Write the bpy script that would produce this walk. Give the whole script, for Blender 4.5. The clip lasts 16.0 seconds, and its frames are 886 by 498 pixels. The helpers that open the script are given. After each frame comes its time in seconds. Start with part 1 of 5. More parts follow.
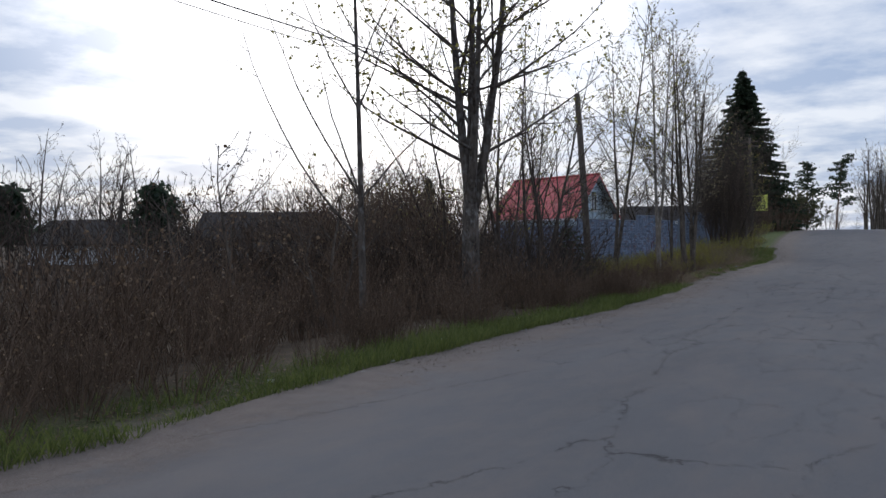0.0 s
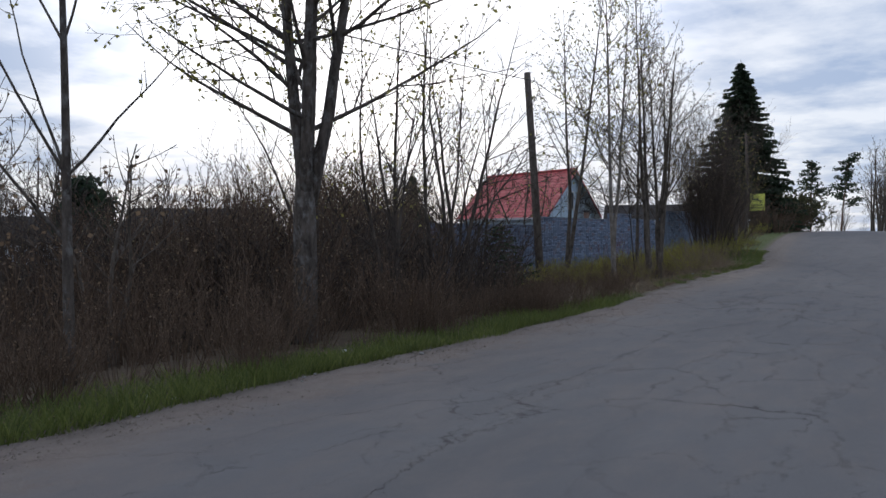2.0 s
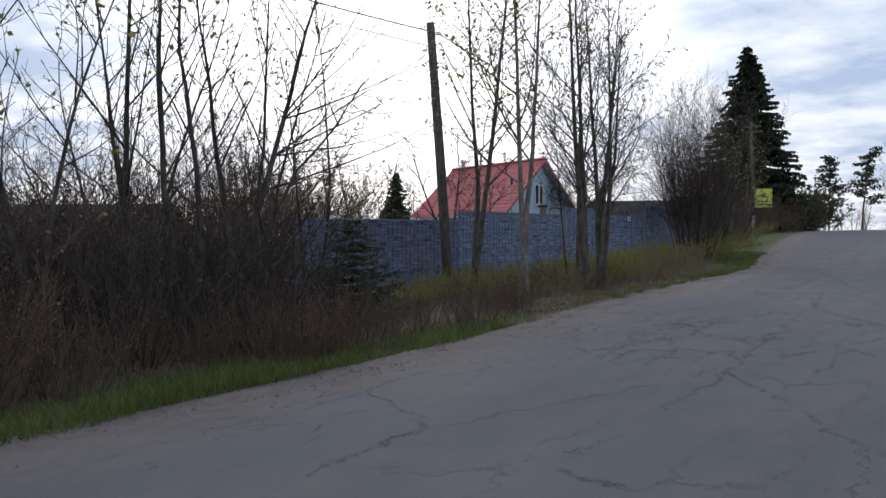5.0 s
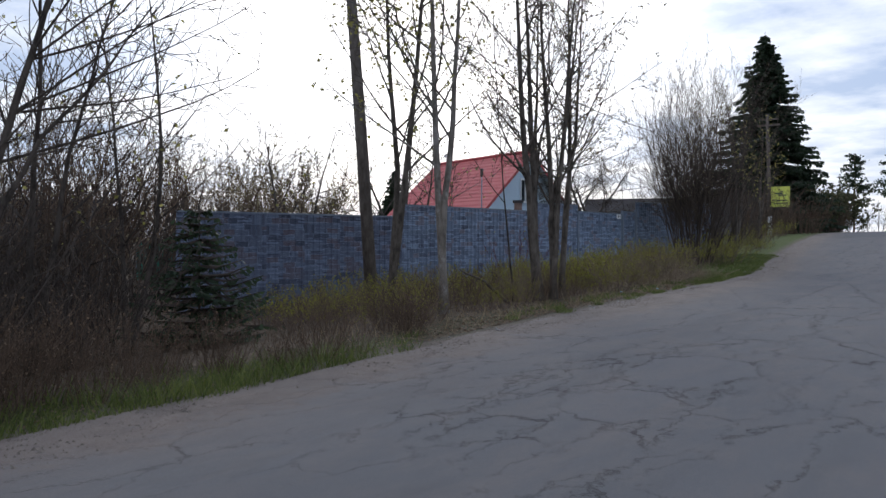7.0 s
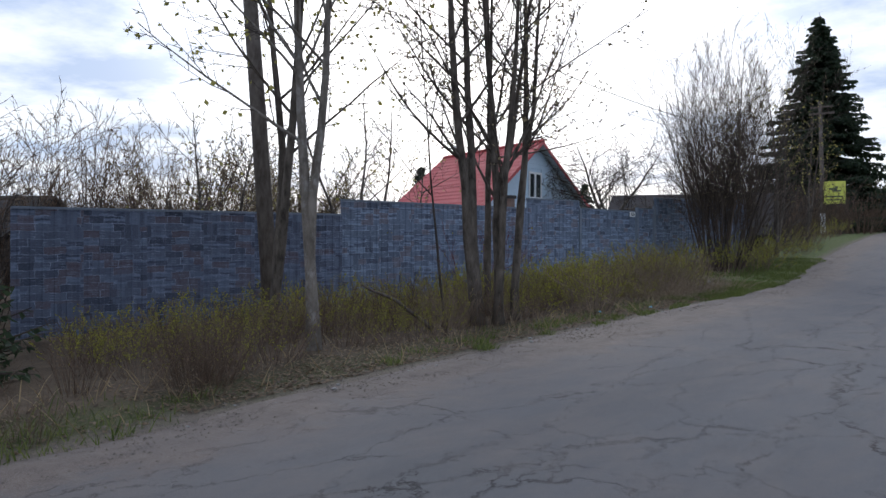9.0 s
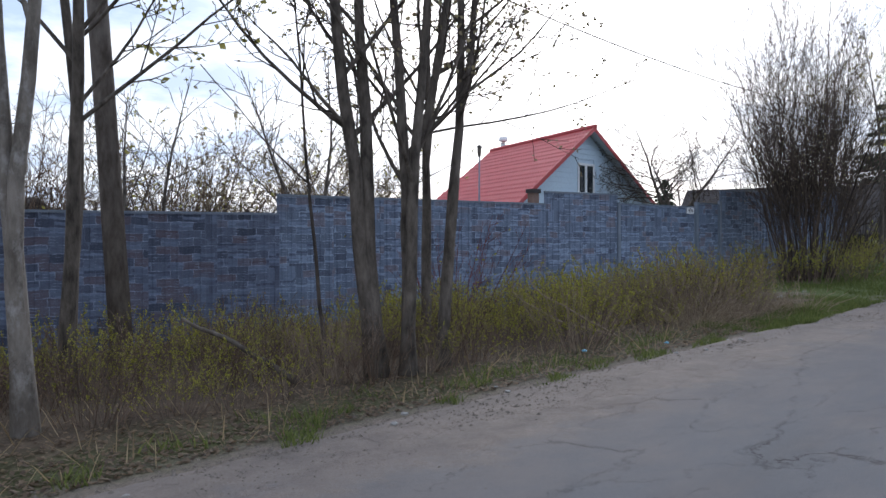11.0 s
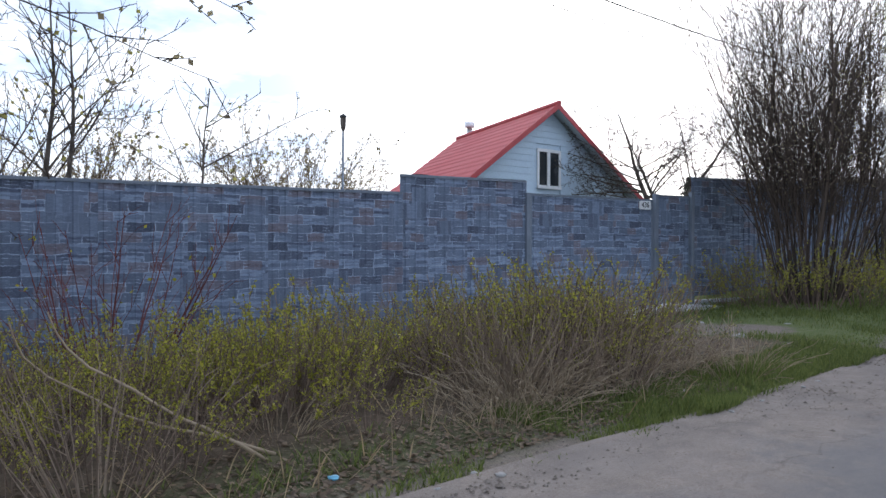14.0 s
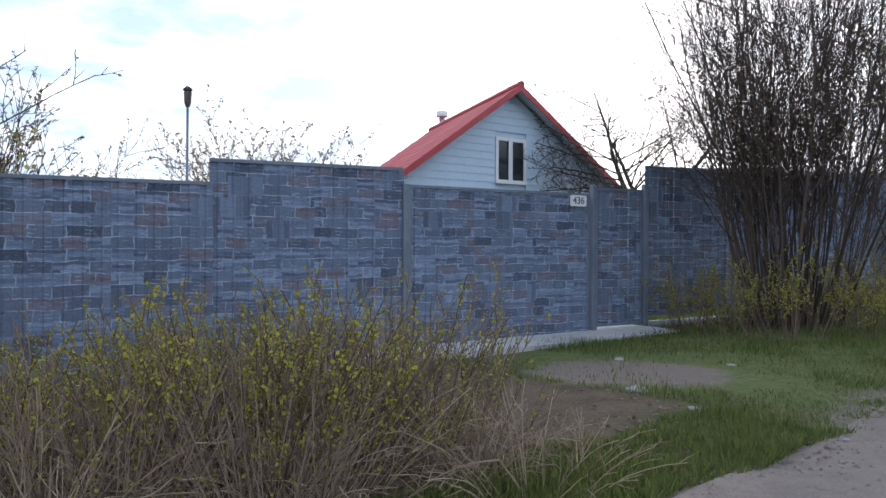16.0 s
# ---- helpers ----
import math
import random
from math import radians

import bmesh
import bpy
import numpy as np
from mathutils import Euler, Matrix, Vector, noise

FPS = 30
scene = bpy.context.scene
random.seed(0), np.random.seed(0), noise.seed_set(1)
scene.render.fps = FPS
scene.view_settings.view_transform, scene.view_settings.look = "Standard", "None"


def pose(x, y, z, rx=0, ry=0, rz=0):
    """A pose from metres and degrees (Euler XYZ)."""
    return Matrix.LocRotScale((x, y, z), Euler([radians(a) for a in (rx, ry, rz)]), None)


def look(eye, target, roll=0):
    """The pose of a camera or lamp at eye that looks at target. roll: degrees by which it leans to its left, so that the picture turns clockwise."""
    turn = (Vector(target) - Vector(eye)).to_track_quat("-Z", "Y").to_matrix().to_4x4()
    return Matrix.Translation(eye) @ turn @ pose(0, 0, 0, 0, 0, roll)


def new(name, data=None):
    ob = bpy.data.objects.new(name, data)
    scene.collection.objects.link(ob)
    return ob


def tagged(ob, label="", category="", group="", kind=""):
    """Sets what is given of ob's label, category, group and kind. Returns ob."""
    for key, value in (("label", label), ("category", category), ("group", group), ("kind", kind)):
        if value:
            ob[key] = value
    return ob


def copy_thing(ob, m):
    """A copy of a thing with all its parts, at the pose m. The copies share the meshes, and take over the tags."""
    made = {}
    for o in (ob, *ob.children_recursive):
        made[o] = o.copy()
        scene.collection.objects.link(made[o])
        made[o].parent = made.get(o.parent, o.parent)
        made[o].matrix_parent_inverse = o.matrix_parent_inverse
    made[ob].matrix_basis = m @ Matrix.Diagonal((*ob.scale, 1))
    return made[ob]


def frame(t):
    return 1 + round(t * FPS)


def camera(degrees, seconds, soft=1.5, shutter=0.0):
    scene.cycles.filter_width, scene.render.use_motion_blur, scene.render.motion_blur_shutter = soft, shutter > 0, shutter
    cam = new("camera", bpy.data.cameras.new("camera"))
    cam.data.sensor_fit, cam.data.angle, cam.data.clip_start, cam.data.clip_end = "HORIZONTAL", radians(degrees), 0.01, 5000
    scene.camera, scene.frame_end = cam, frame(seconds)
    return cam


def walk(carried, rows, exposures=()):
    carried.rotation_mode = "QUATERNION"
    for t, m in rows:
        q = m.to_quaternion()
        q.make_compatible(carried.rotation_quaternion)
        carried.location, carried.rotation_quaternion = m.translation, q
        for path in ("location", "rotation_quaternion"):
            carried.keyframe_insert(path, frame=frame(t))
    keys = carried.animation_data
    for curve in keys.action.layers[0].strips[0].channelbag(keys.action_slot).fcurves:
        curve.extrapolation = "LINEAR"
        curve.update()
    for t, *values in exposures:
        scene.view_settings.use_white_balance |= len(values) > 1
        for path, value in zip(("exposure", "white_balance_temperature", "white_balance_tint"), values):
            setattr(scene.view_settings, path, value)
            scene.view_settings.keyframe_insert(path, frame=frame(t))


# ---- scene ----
cam = camera(58.0, 16.0)
PATH = [
    (0, (1.642, -0.566, 1.599), (0.576, 1.127, 1.577), -0.1),
    (0.5, (1.634, 0.679, 1.578), (0.57, 2.373, 1.56), -0.2),
    (1, (1.669, 1.96, 1.583), (0.601, 3.651, 1.561), -0.0),
    (1.5, (1.68, 3.207, 1.586), (0.606, 4.895, 1.568), -0.1),
    (2, (1.731, 4.511, 1.608), (0.649, 6.193, 1.586), 0.2),
    (2.5, (1.755, 5.856, 1.666), (0.663, 7.531, 1.64), 0.3),
    (3, (1.758, 7.226, 1.678), (0.658, 8.895, 1.657), 0.1),
    (3.5, (1.669, 8.555, 1.648), (0.561, 10.22, 1.629), 0.1),
    (4, (1.598, 9.758, 1.62), (0.489, 11.423, 1.601), 0.2),
    (6.5, (1.216, 15.311, 1.511), (0.056, 16.94, 1.497), -0.0),
    (7, (1.09, 16.536, 1.507), (-0.078, 18.159, 1.494), 0.2),
    (7.5, (0.999, 17.769, 1.524), (-0.18, 19.385, 1.51), 0.1),
    (8, (0.896, 18.903, 1.543), (-0.299, 20.507, 1.53), 0.2),
    (10.5, (-0.3, 24.901, 1.747), (-1.714, 26.315, 1.727), -0.0),
    (11, (-0.534, 26.073, 1.729), (-1.979, 27.455, 1.714), -0.1),
    (11.5, (-0.773, 27.249, 1.765), (-2.229, 28.621, 1.754), -0.3),
    (12, (-0.999, 28.415, 1.783), (-2.473, 29.767, 1.77), 0.1),
    (12.5, (-1.253, 29.502, 1.795), (-2.734, 30.847, 1.785), -0.0),
    (13, (-1.553, 30.658, 1.766), (-3.055, 31.978, 1.757), -0.1),
    (13.5, (-1.848, 31.761, 1.749), (-3.366, 33.063, 1.746), -0.2),
    (14, (-2.061, 32.825, 1.772), (-3.595, 34.107, 1.766), 0.1),
    (14.5, (-2.211, 33.815, 1.819), (-3.757, 35.084, 1.814), 0.3),
    (15, (-2.395, 34.873, 1.846), (-3.959, 36.12, 1.836), 0.2),
    (15.5, (-2.634, 35.89, 1.874), (-4.216, 37.115, 1.867), 0.1),
    (16, (-2.952, 36.94, 1.869), (-4.554, 38.136, 1.865), 0.2),
]
walk(cam, [(t, look(eye, target, roll)) for t, eye, target, roll in PATH],
     [(0, -0.22, 6150, 11), (4, -0.12, 6150, 11), (7, 0.06, 6150, 11), (8.2, 0.1, 6150, 11), (10.3, 0.35, 6150, 11), (12, 0.64, 6150, 11), (13.5, 0.71, 6150, 11), (16, 0.75, 6150, 11)])

# ---- light ----
SUN_EL, SUN_AZ = 24.0, 38.0  # degrees above the horizon; degrees to the left of +y
world = bpy.data.worlds.new("sky")
scene.world = world
world.use_nodes = True


def build_sky(w):
    nt = w.node_tree
    nt.nodes.clear()
    out = nt.nodes.new("ShaderNodeOutputWorld")
    bg = nt.nodes.new("ShaderNodeBackground")
    sky = nt.nodes.new("ShaderNodeTexSky")
    sky.sky_type, sky.sun_disc = "NISHITA", False
    sky.sun_elevation, sky.sun_rotation = radians(SUN_EL), radians(-SUN_AZ)
    sky.air_density, sky.dust_density = 1.0, 2.0
    co = nt.nodes.new("ShaderNodeTexCoord")
    sep = nt.nodes.new("ShaderNodeSeparateXYZ")
    nt.links.new(co.outputs["Generated"], sep.inputs[0])
    # cloud layer: direction divided by height, so that the clouds flatten towards the horizon
    lift = nt.nodes.new("ShaderNodeMath")
    lift.operation = "MULTIPLY_ADD"
    nt.links.new(sep.outputs["Z"], lift.inputs[0])
    lift.inputs[1].default_value, lift.inputs[2].default_value = 1.0, 0.12
    high = nt.nodes.new("ShaderNodeMath")
    high.operation = "MAXIMUM"
    high.inputs[1].default_value = 0.04
    nt.links.new(lift.outputs[0], high.inputs[0])
    div = nt.nodes.new("ShaderNodeVectorMath")
    div.operation = "DIVIDE"
    nt.links.new(co.outputs["Generated"], div.inputs[0])
    comb = nt.nodes.new("ShaderNodeCombineXYZ")
    for k in ("X", "Y", "Z"):
        nt.links.new(high.outputs[0], comb.inputs[k])
    nt.links.new(comb.outputs[0], div.inputs[1])
    n1 = nt.nodes.new("ShaderNodeTexNoise")
    n1.inputs["Scale"].default_value, n1.inputs["Detail"].default_value, n1.inputs["Roughness"].default_value = 1.7, 8.0, 0.58
    nt.links.new(div.outputs[0], n1.inputs["Vector"])
    ramp = nt.nodes.new("ShaderNodeValToRGB")
    ramp.color_ramp.elements[0].position, ramp.color_ramp.elements[1].position = 0.38, 0.60
    nt.links.new(n1.outputs["Fac"], ramp.inputs[0])
    # brightness of the cloud grows towards the veiled sun
    sun = nt.nodes.new("ShaderNodeVectorMath")
    sun.operation = "DOT_PRODUCT"
    a, e = radians(SUN_AZ), radians(SUN_EL)
    sun.inputs[1].default_value = (-math.sin(a) * math.cos(e), math.cos(a) * math.cos(e), math.sin(e))
    nt.links.new(co.outputs["Generated"], sun.inputs[0])
    near = nt.nodes.new("ShaderNodeMapRange")
    near.interpolation_type = "SMOOTHERSTEP"
    near.inputs["From Min"].default_value, near.inputs["From Max"].default_value = 0.885, 0.99
    near.inputs["To Min"].default_value, near.inputs["To Max"].default_value = 0.0, 1.0
    nt.links.new(sun.outputs["Value"], near.inputs["Value"])
    cloud = nt.nodes.new("ShaderNodeMix")
    cloud.data_type = "RGBA"
    cloud.inputs["A"].default_value, cloud.inputs["B"].default_value = CLOUD_FAR, CLOUD_NEAR
    nt.links.new(near.outputs[0], cloud.inputs["Factor"])
    gaps = nt.nodes.new("ShaderNodeMix")
    gaps.data_type = "RGBA"
    gaps.inputs["A"].default_value = GAP_FAR
    gaps.inputs["B"].default_value = GAP_NEAR
    nt.links.new(near.outputs[0], gaps.inputs["Factor"])
    mix = nt.nodes.new("ShaderNodeMix")
    mix.data_type = "RGBA"
    nt.links.new(ramp.outputs[0], mix.inputs["Factor"])
    nt.links.new(gaps.outputs["Result"], mix.inputs["A"])
    nt.links.new(cloud.outputs["Result"], mix.inputs["B"])
    add = nt.nodes.new("ShaderNodeMix")
    add.data_type, add.blend_type = "RGBA", "ADD"
    add.inputs["Factor"].default_value = 0.015
    nt.links.new(mix.outputs["Result"], add.inputs["A"])
    nt.links.new(sky.outputs[0], add.inputs["B"])
    nt.links.new(add.outputs["Result"], bg.inputs["Color"])
    bg.inputs["Strength"].default_value = SKY_STRENGTH
    nt.links.new(bg.outputs[0], out.inputs[0])


CLOUD_FAR, CLOUD_NEAR = (0.84, 0.87, 0.92, 1), (2.0, 1.97, 1.97, 1)
GAP_FAR, GAP_NEAR = (0.37, 0.47, 0.65, 1), (1.05, 1.1, 1.2, 1)
SKY_STRENGTH = 1.0
build_sky(world)
lamp = bpy.data.lights.new("sun", "SUN")
lamp.energy, lamp.angle, lamp.color = 0.6, radians(20), (1.0, 0.95, 0.88)
sun_lamp = new("sun", lamp)
a_, e_ = radians(SUN_AZ), radians(SUN_EL)
sun_lamp.matrix_world = look((0, 0, 40), (40 * math.sin(a_) * math.cos(e_), -40 * math.cos(a_) * math.cos(e_), 40 - 40 * math.sin(e_)))


# ---- materials ----
class Mat:
    """A small builder of node materials."""

    def __init__(self, name, rough=0.8, metal=0.0, spec=0.5):
        self.m = bpy.data.materials.new(name)
        self.m.use_nodes = True
        self.nt = self.m.node_tree
        self.bsdf = self.nt.nodes["Principled BSDF"]
        self.bsdf.inputs["Roughness"].default_value = rough
        self.bsdf.inputs["Metallic"].default_value = metal
        self.bsdf.inputs["Specular IOR Level"].default_value = spec
        self.co = self.nt.nodes.new("ShaderNodeTexCoord").outputs["Object"]

    def node(self, kind, **inputs):
        n = self.nt.nodes.new(kind)
        for k, v in inputs.items():
            self.put(n.inputs[k.replace("_", " ")], v)
        return n

    def put(self, socket, v):
        if hasattr(v, "is_output"):
            self.nt.links.new(v, socket)
        else:
            socket.default_value = v

    def stretch(self, x, y, z, src=None):
        n = self.node("ShaderNodeMapping", Scale=(x, y, z))
        self.nt.links.new(src or self.co, n.inputs["Vector"])
        return n.outputs[0]

    def noise(self, scale, detail=4.0, rough=0.55, vec=None, distort=0.0):
        n = self.node("ShaderNodeTexNoise", Scale=scale, Detail=detail, Roughness=rough, Distortion=distort)
        self.nt.links.new(vec or self.co, n.inputs["Vector"])
        return n.outputs["Fac"]

    def span(self, fac, lo, hi, a=0.0, b=1.0):
        n = self.node("ShaderNodeMapRange", From_Min=lo, From_Max=hi, To_Min=a, To_Max=b)
        self.put(n.inputs["Value"], fac)
        return n.outputs[0]

    def mix(self, fac, a, b, how="MIX"):
        n = self.nt.nodes.new("ShaderNodeMix")
        n.data_type, n.blend_type = "RGBA", how
        self.put(n.inputs["Factor"], fac)
        self.put(n.inputs["A"], a if hasattr(a, "is_output") else (*a, 1))
        self.put(n.inputs["B"], b if hasattr(b, "is_output") else (*b, 1))
        return n.outputs["Result"]

    def math(self, how, a, b=0.0):
        n = self.nt.nodes.new("ShaderNodeMath")
        n.operation = how
        self.put(n.inputs[0], a)
        self.put(n.inputs[1], b)
        return n.outputs[0]

    def attr(self, name):
        n = self.nt.nodes.new("ShaderNodeAttribute")
        n.attribute_name = name
        return n.outputs["Fac"]

    def island(self):
        return self.nt.nodes.new("ShaderNodeNewGeometry").outputs["Random Per Island"]

    def own(self):
        return self.nt.nodes.new("ShaderNodeObjectInfo").outputs["Random"]

    def color(self, c):
        self.put(self.bsdf.inputs["Base Color"], c if hasattr(c, "is_output") else (*c, 1))
        return self

    def rough(self, v):
        self.put(self.bsdf.inputs["Roughness"], v)
        return self

    def bump(self, h, strength=0.4, dist=0.01):
        n = self.node("ShaderNodeBump", Strength=strength, Distance=dist)
        self.put(n.inputs["Height"], h)
        self.nt.links.new(n.outputs[0], self.bsdf.inputs["Normal"])
        return self


def bark(name, dark, light, patch=None):
    k = Mat(name, 0.9, 0, 0.2)
    n = k.noise(9, 6, 0.65, k.stretch(1, 1, 0.35))
    c = k.mix(k.span(n, 0.35, 0.65), dark, light)
    if patch:
        c = k.mix(k.span(k.noise(8.5, 6, 0.7, k.stretch(1, 1, 0.7)), 0.50, 0.72), c, patch)
    return k.color(c).bump(n, 0.6, 0.02).m


def simple(name, c, c2, scale=6.0, rough=0.7, metal=0.0, bump=0.2, dist=0.004):
    k = Mat(name, rough, metal)
    n = k.noise(scale, 6, 0.6)
    col = k.mix(k.span(n, 0.3, 0.7), c, c2)
    col = k.mix(k.span(k.noise(scale * 9, 3, 0.6), 0.4, 0.8, 0, 0.4), col, tuple(v * 0.6 for v in c2))
    return k.color(col).bump(n, bump, dist).m


def leaf(name, a, b):
    k = Mat(name, 0.6, 0, 0.3)
    k.color(k.mix(k.island(), a, b))
    thin = k.node("ShaderNodeBsdfTranslucent")
    k.put(thin.inputs["Color"], k.mix(k.island(), tuple(min(1, v * 1.4) for v in a), tuple(min(1, v * 1.4) for v in b)))
    both = k.node("ShaderNodeMixShader")
    both.inputs[0].default_value = 0.45
    k.nt.links.new(k.bsdf.outputs[0], both.inputs[1])
    k.nt.links.new(thin.outputs[0], both.inputs[2])
    k.nt.links.new(both.outputs[0], k.nt.nodes["Material Output"].inputs["Surface"])
    return k.m


def twig(name, a, b):
    k = Mat(name, 0.85, 0, 0.2)
    return k.color(k.mix(k.island(), a, b)).m


M_BARK = bark("bark_gray", (0.04, 0.033, 0.027), (0.16, 0.135, 0.112))
M_BARK_DARK = bark("bark_dark", (0.032, 0.026, 0.022), (0.11, 0.09, 0.075))
M_BARK_LICHEN = bark("bark_lichen", (0.03, 0.024, 0.02), (0.12, 0.10, 0.085), (0.19, 0.185, 0.175))
M_BARK_PALE = bark("bark_pale", (0.10, 0.085, 0.07), (0.24, 0.21, 0.18), (0.33, 0.31, 0.29))
M_BARK_PINE = bark("bark_pine", (0.06, 0.035, 0.025), (0.2, 0.12, 0.08))
M_TWIG = twig("twig", (0.034, 0.026, 0.022), (0.10, 0.08, 0.066))
M_TWIG_BROWN = twig("twig_brown", (0.055, 0.037, 0.027), (0.16, 0.11, 0.076))
M_TWIG_WILLOW = twig("willow_stem", (0.038, 0.029, 0.024), (0.118, 0.09, 0.072))
M_TWIG_TAN = twig("twig_tan", (0.085, 0.06, 0.048), (0.21, 0.15, 0.115))
M_TWIG_RUSSET = twig("russet_shoot", (0.09, 0.062, 0.048), (0.30, 0.23, 0.17))
M_TWIG_RED = twig("twig_red", (0.09, 0.03, 0.03), (0.17, 0.06, 0.055))
M_TWIG_DRY = twig("dry_stem", (0.17, 0.12, 0.08), (0.36, 0.29, 0.2))
M_LEAF_BUD = leaf("bud_leaf", (0.15, 0.14, 0.04), (0.33, 0.30, 0.09))
M_BUD = leaf("catkin_bud", (0.13, 0.105, 0.065), (0.29, 0.245, 0.14))
M_LEAF_YELLOW = leaf("spring_leaf", (0.13, 0.14, 0.022), (0.36, 0.335, 0.05))
M_LEAF_OLIVE = leaf("olive_leaf", (0.035, 0.04, 0.018), (0.10, 0.10, 0.045))
M_LEAF_BROWN = leaf("brown_leaf", (0.075, 0.052, 0.036), (0.205, 0.145, 0.092))
M_GRASS = leaf("grass_blade", (0.05, 0.075, 0.017), (0.155, 0.176, 0.052))
M_GRASS_DRY = leaf("dry_grass", (0.16, 0.115, 0.065), (0.36, 0.28, 0.17))
M_NEEDLE = leaf("needles", (0.017, 0.03, 0.017), (0.045, 0.066, 0.032))
M_NEEDLE_YOUNG = leaf("young_needles", (0.022, 0.036, 0.02), (0.055, 0.08, 0.042))
M_PINE = leaf("pine_needles", (0.02, 0.035, 0.022), (0.05, 0.07, 0.04))


def asphalt_material():
    k = Mat("asphalt", 0.9, 0, 0.25)
    across = k.attr("across")
    grit = k.noise(140, 3, 0.7)
    big = k.noise(0.35, 5, 0.6, k.stretch(1, 0.35, 1))
    c = k.mix(k.span(big, 0.3, 0.7), (0.108, 0.109, 0.118), (0.16, 0.159, 0.164))
    c = k.mix(k.span(grit, 0.35, 0.75, 0, 0.55), c, (0.06, 0.06, 0.063))
    c = k.mix(k.span(k.noise(420, 2, 0.5), 0.62, 0.75, 0, 0.5), c, (0.28, 0.27, 0.26))
    # wheel tracks, rubbed a little darker
    track = k.noise(0.8, 3, 0.5, k.stretch(1.2, 0.08, 1))
    c = k.mix(k.span(track, 0.55, 0.7, 0, 0.3), c, (0.085, 0.083, 0.085))
    # cracks: long wandering ones, and a net of small ones where the surface is tired
    warp = k.node("ShaderNodeTexNoise", Scale=1.1, Detail=9.0, Roughness=0.74)
    k.nt.links.new(k.co, warp.inputs["Vector"])
    bent = k.nt.nodes.new("ShaderNodeVectorMath")
    bent.operation = "MULTIPLY_ADD"
    k.nt.links.new(warp.outputs["Color"], bent.inputs[0])
    bent.inputs[1].default_value = (0.9, 0.9, 0.0)
    k.nt.links.new(k.co, bent.inputs[2])

    fine = k.node("ShaderNodeTexNoise", Scale=7.0, Detail=5.0, Roughness=0.7)
    k.nt.links.new(k.co, fine.inputs["Vector"])
    jag = k.nt.nodes.new("ShaderNodeVectorMath")
    jag.operation = "MULTIPLY_ADD"
    k.nt.links.new(fine.outputs["Color"], jag.inputs[0])
    jag.inputs[1].default_value = (0.22, 0.22, 0.0)
    k.nt.links.new(bent.outputs[0], jag.inputs[2])

    def cracks(sx, sy, scale, width):
        v = k.node("ShaderNodeTexVoronoi", Scale=scale)
        v.feature = "DISTANCE_TO_EDGE"
        k.nt.links.new(k.stretch(sx, sy, 0.0, jag.outputs[0]), v.inputs["Vector"])
        return k.span(v.outputs["Distance"], width * 0.35, width, 1.0, 0.0)

    worn = k.span(k.noise(0.3, 4, 0.55, k.stretch(1, 0.4, 1)), 0.42, 0.54)
    along = k.span(k.math("ADD", k.attr("along"), k.math("MULTIPLY", k.noise(0.3), 10.0)), 9.0, 20.0)
    c1 = k.math("MULTIPLY", cracks(1.0, 0.26, 0.55, 0.0045), k.span(k.noise(1.1, 5, 0.7), 0.45, 0.55))
    c2 = k.math("MULTIPLY", k.math("MULTIPLY", cracks(1.0, 0.34, 1.5, 0.0095), k.span(k.noise(1.9, 5, 0.7), 0.43, 0.53)), k.math("MULTIPLY", worn, along))
    # two tar-edged repairs in the tired stretch, smooth inside, with broken asphalt round them
    sep = k.nt.nodes.new("ShaderNodeSeparateXYZ")
    k.nt.links.new(k.co, sep.inputs[0])

    def oval(x, y, rx, ry, rag):
        u = k.math("DIVIDE", k.math("SUBTRACT", sep.outputs["X"], x), rx)
        v = k.math("DIVIDE", k.math("SUBTRACT", sep.outputs["Y"], y), ry)
        d = k.math("SQRT", k.math("ADD", k.math("MULTIPLY", u, u), k.math("MULTIPLY", v, v)))
        return k.math("ADD", d, k.math("MULTIPLY", k.math("SUBTRACT", k.noise(2.4, 5, 0.65), 0.5), rag))

    p1, p2 = oval(-1.47, 22.5, 0.52, 0.62, 1.2), oval(-1.52, 24.3, 0.55, 1.05, 1.2)
    inside = k.math("MAXIMUM", k.span(p1, 0.9, 0.98, 1, 0), k.span(p2, 0.9, 0.98, 1, 0))
    rim = k.math("MAXIMUM", k.span(k.math("ABSOLUTE", k.math("SUBTRACT", p1, 1.0)), 0.015, 0.06, 1, 0), k.span(k.math("ABSOLUTE", k.math("SUBTRACT", p2, 1.0)), 0.01, 0.04, 1, 0))
    rim = k.math("MULTIPLY", rim, k.span(k.noise(1.6, 5, 0.7), 0.46, 0.6, 0.0, 0.8))
    c3 = k.math("MULTIPLY", k.math("MULTIPLY", cracks(1.0, 0.42, 2.3, 0.022), k.span(k.noise(2.6, 5, 0.7), 0.42, 0.5)), k.span(oval(-1.95, 23.2, 1.0, 2.4, 0.9), 0.8, 1.2, 1, 0))
    crack = k.math("MULTIPLY", k.math("MAXIMUM", k.math("MAXIMUM", c1, c2), c3), k.math("SUBTRACT", 1.0, inside))
    crack = k.math("MAXIMUM", crack, rim)
    c = k.mix(k.math("MULTIPLY", inside, 0.35), c, (0.135, 0.135, 0.143))
    c = k.mix(k.math("MULTIPLY", crack, k.span(k.noise(1.7, 3, 0.6), 0.3, 0.65, 0.45, 1.0)), c, (0.022, 0.021, 0.021))
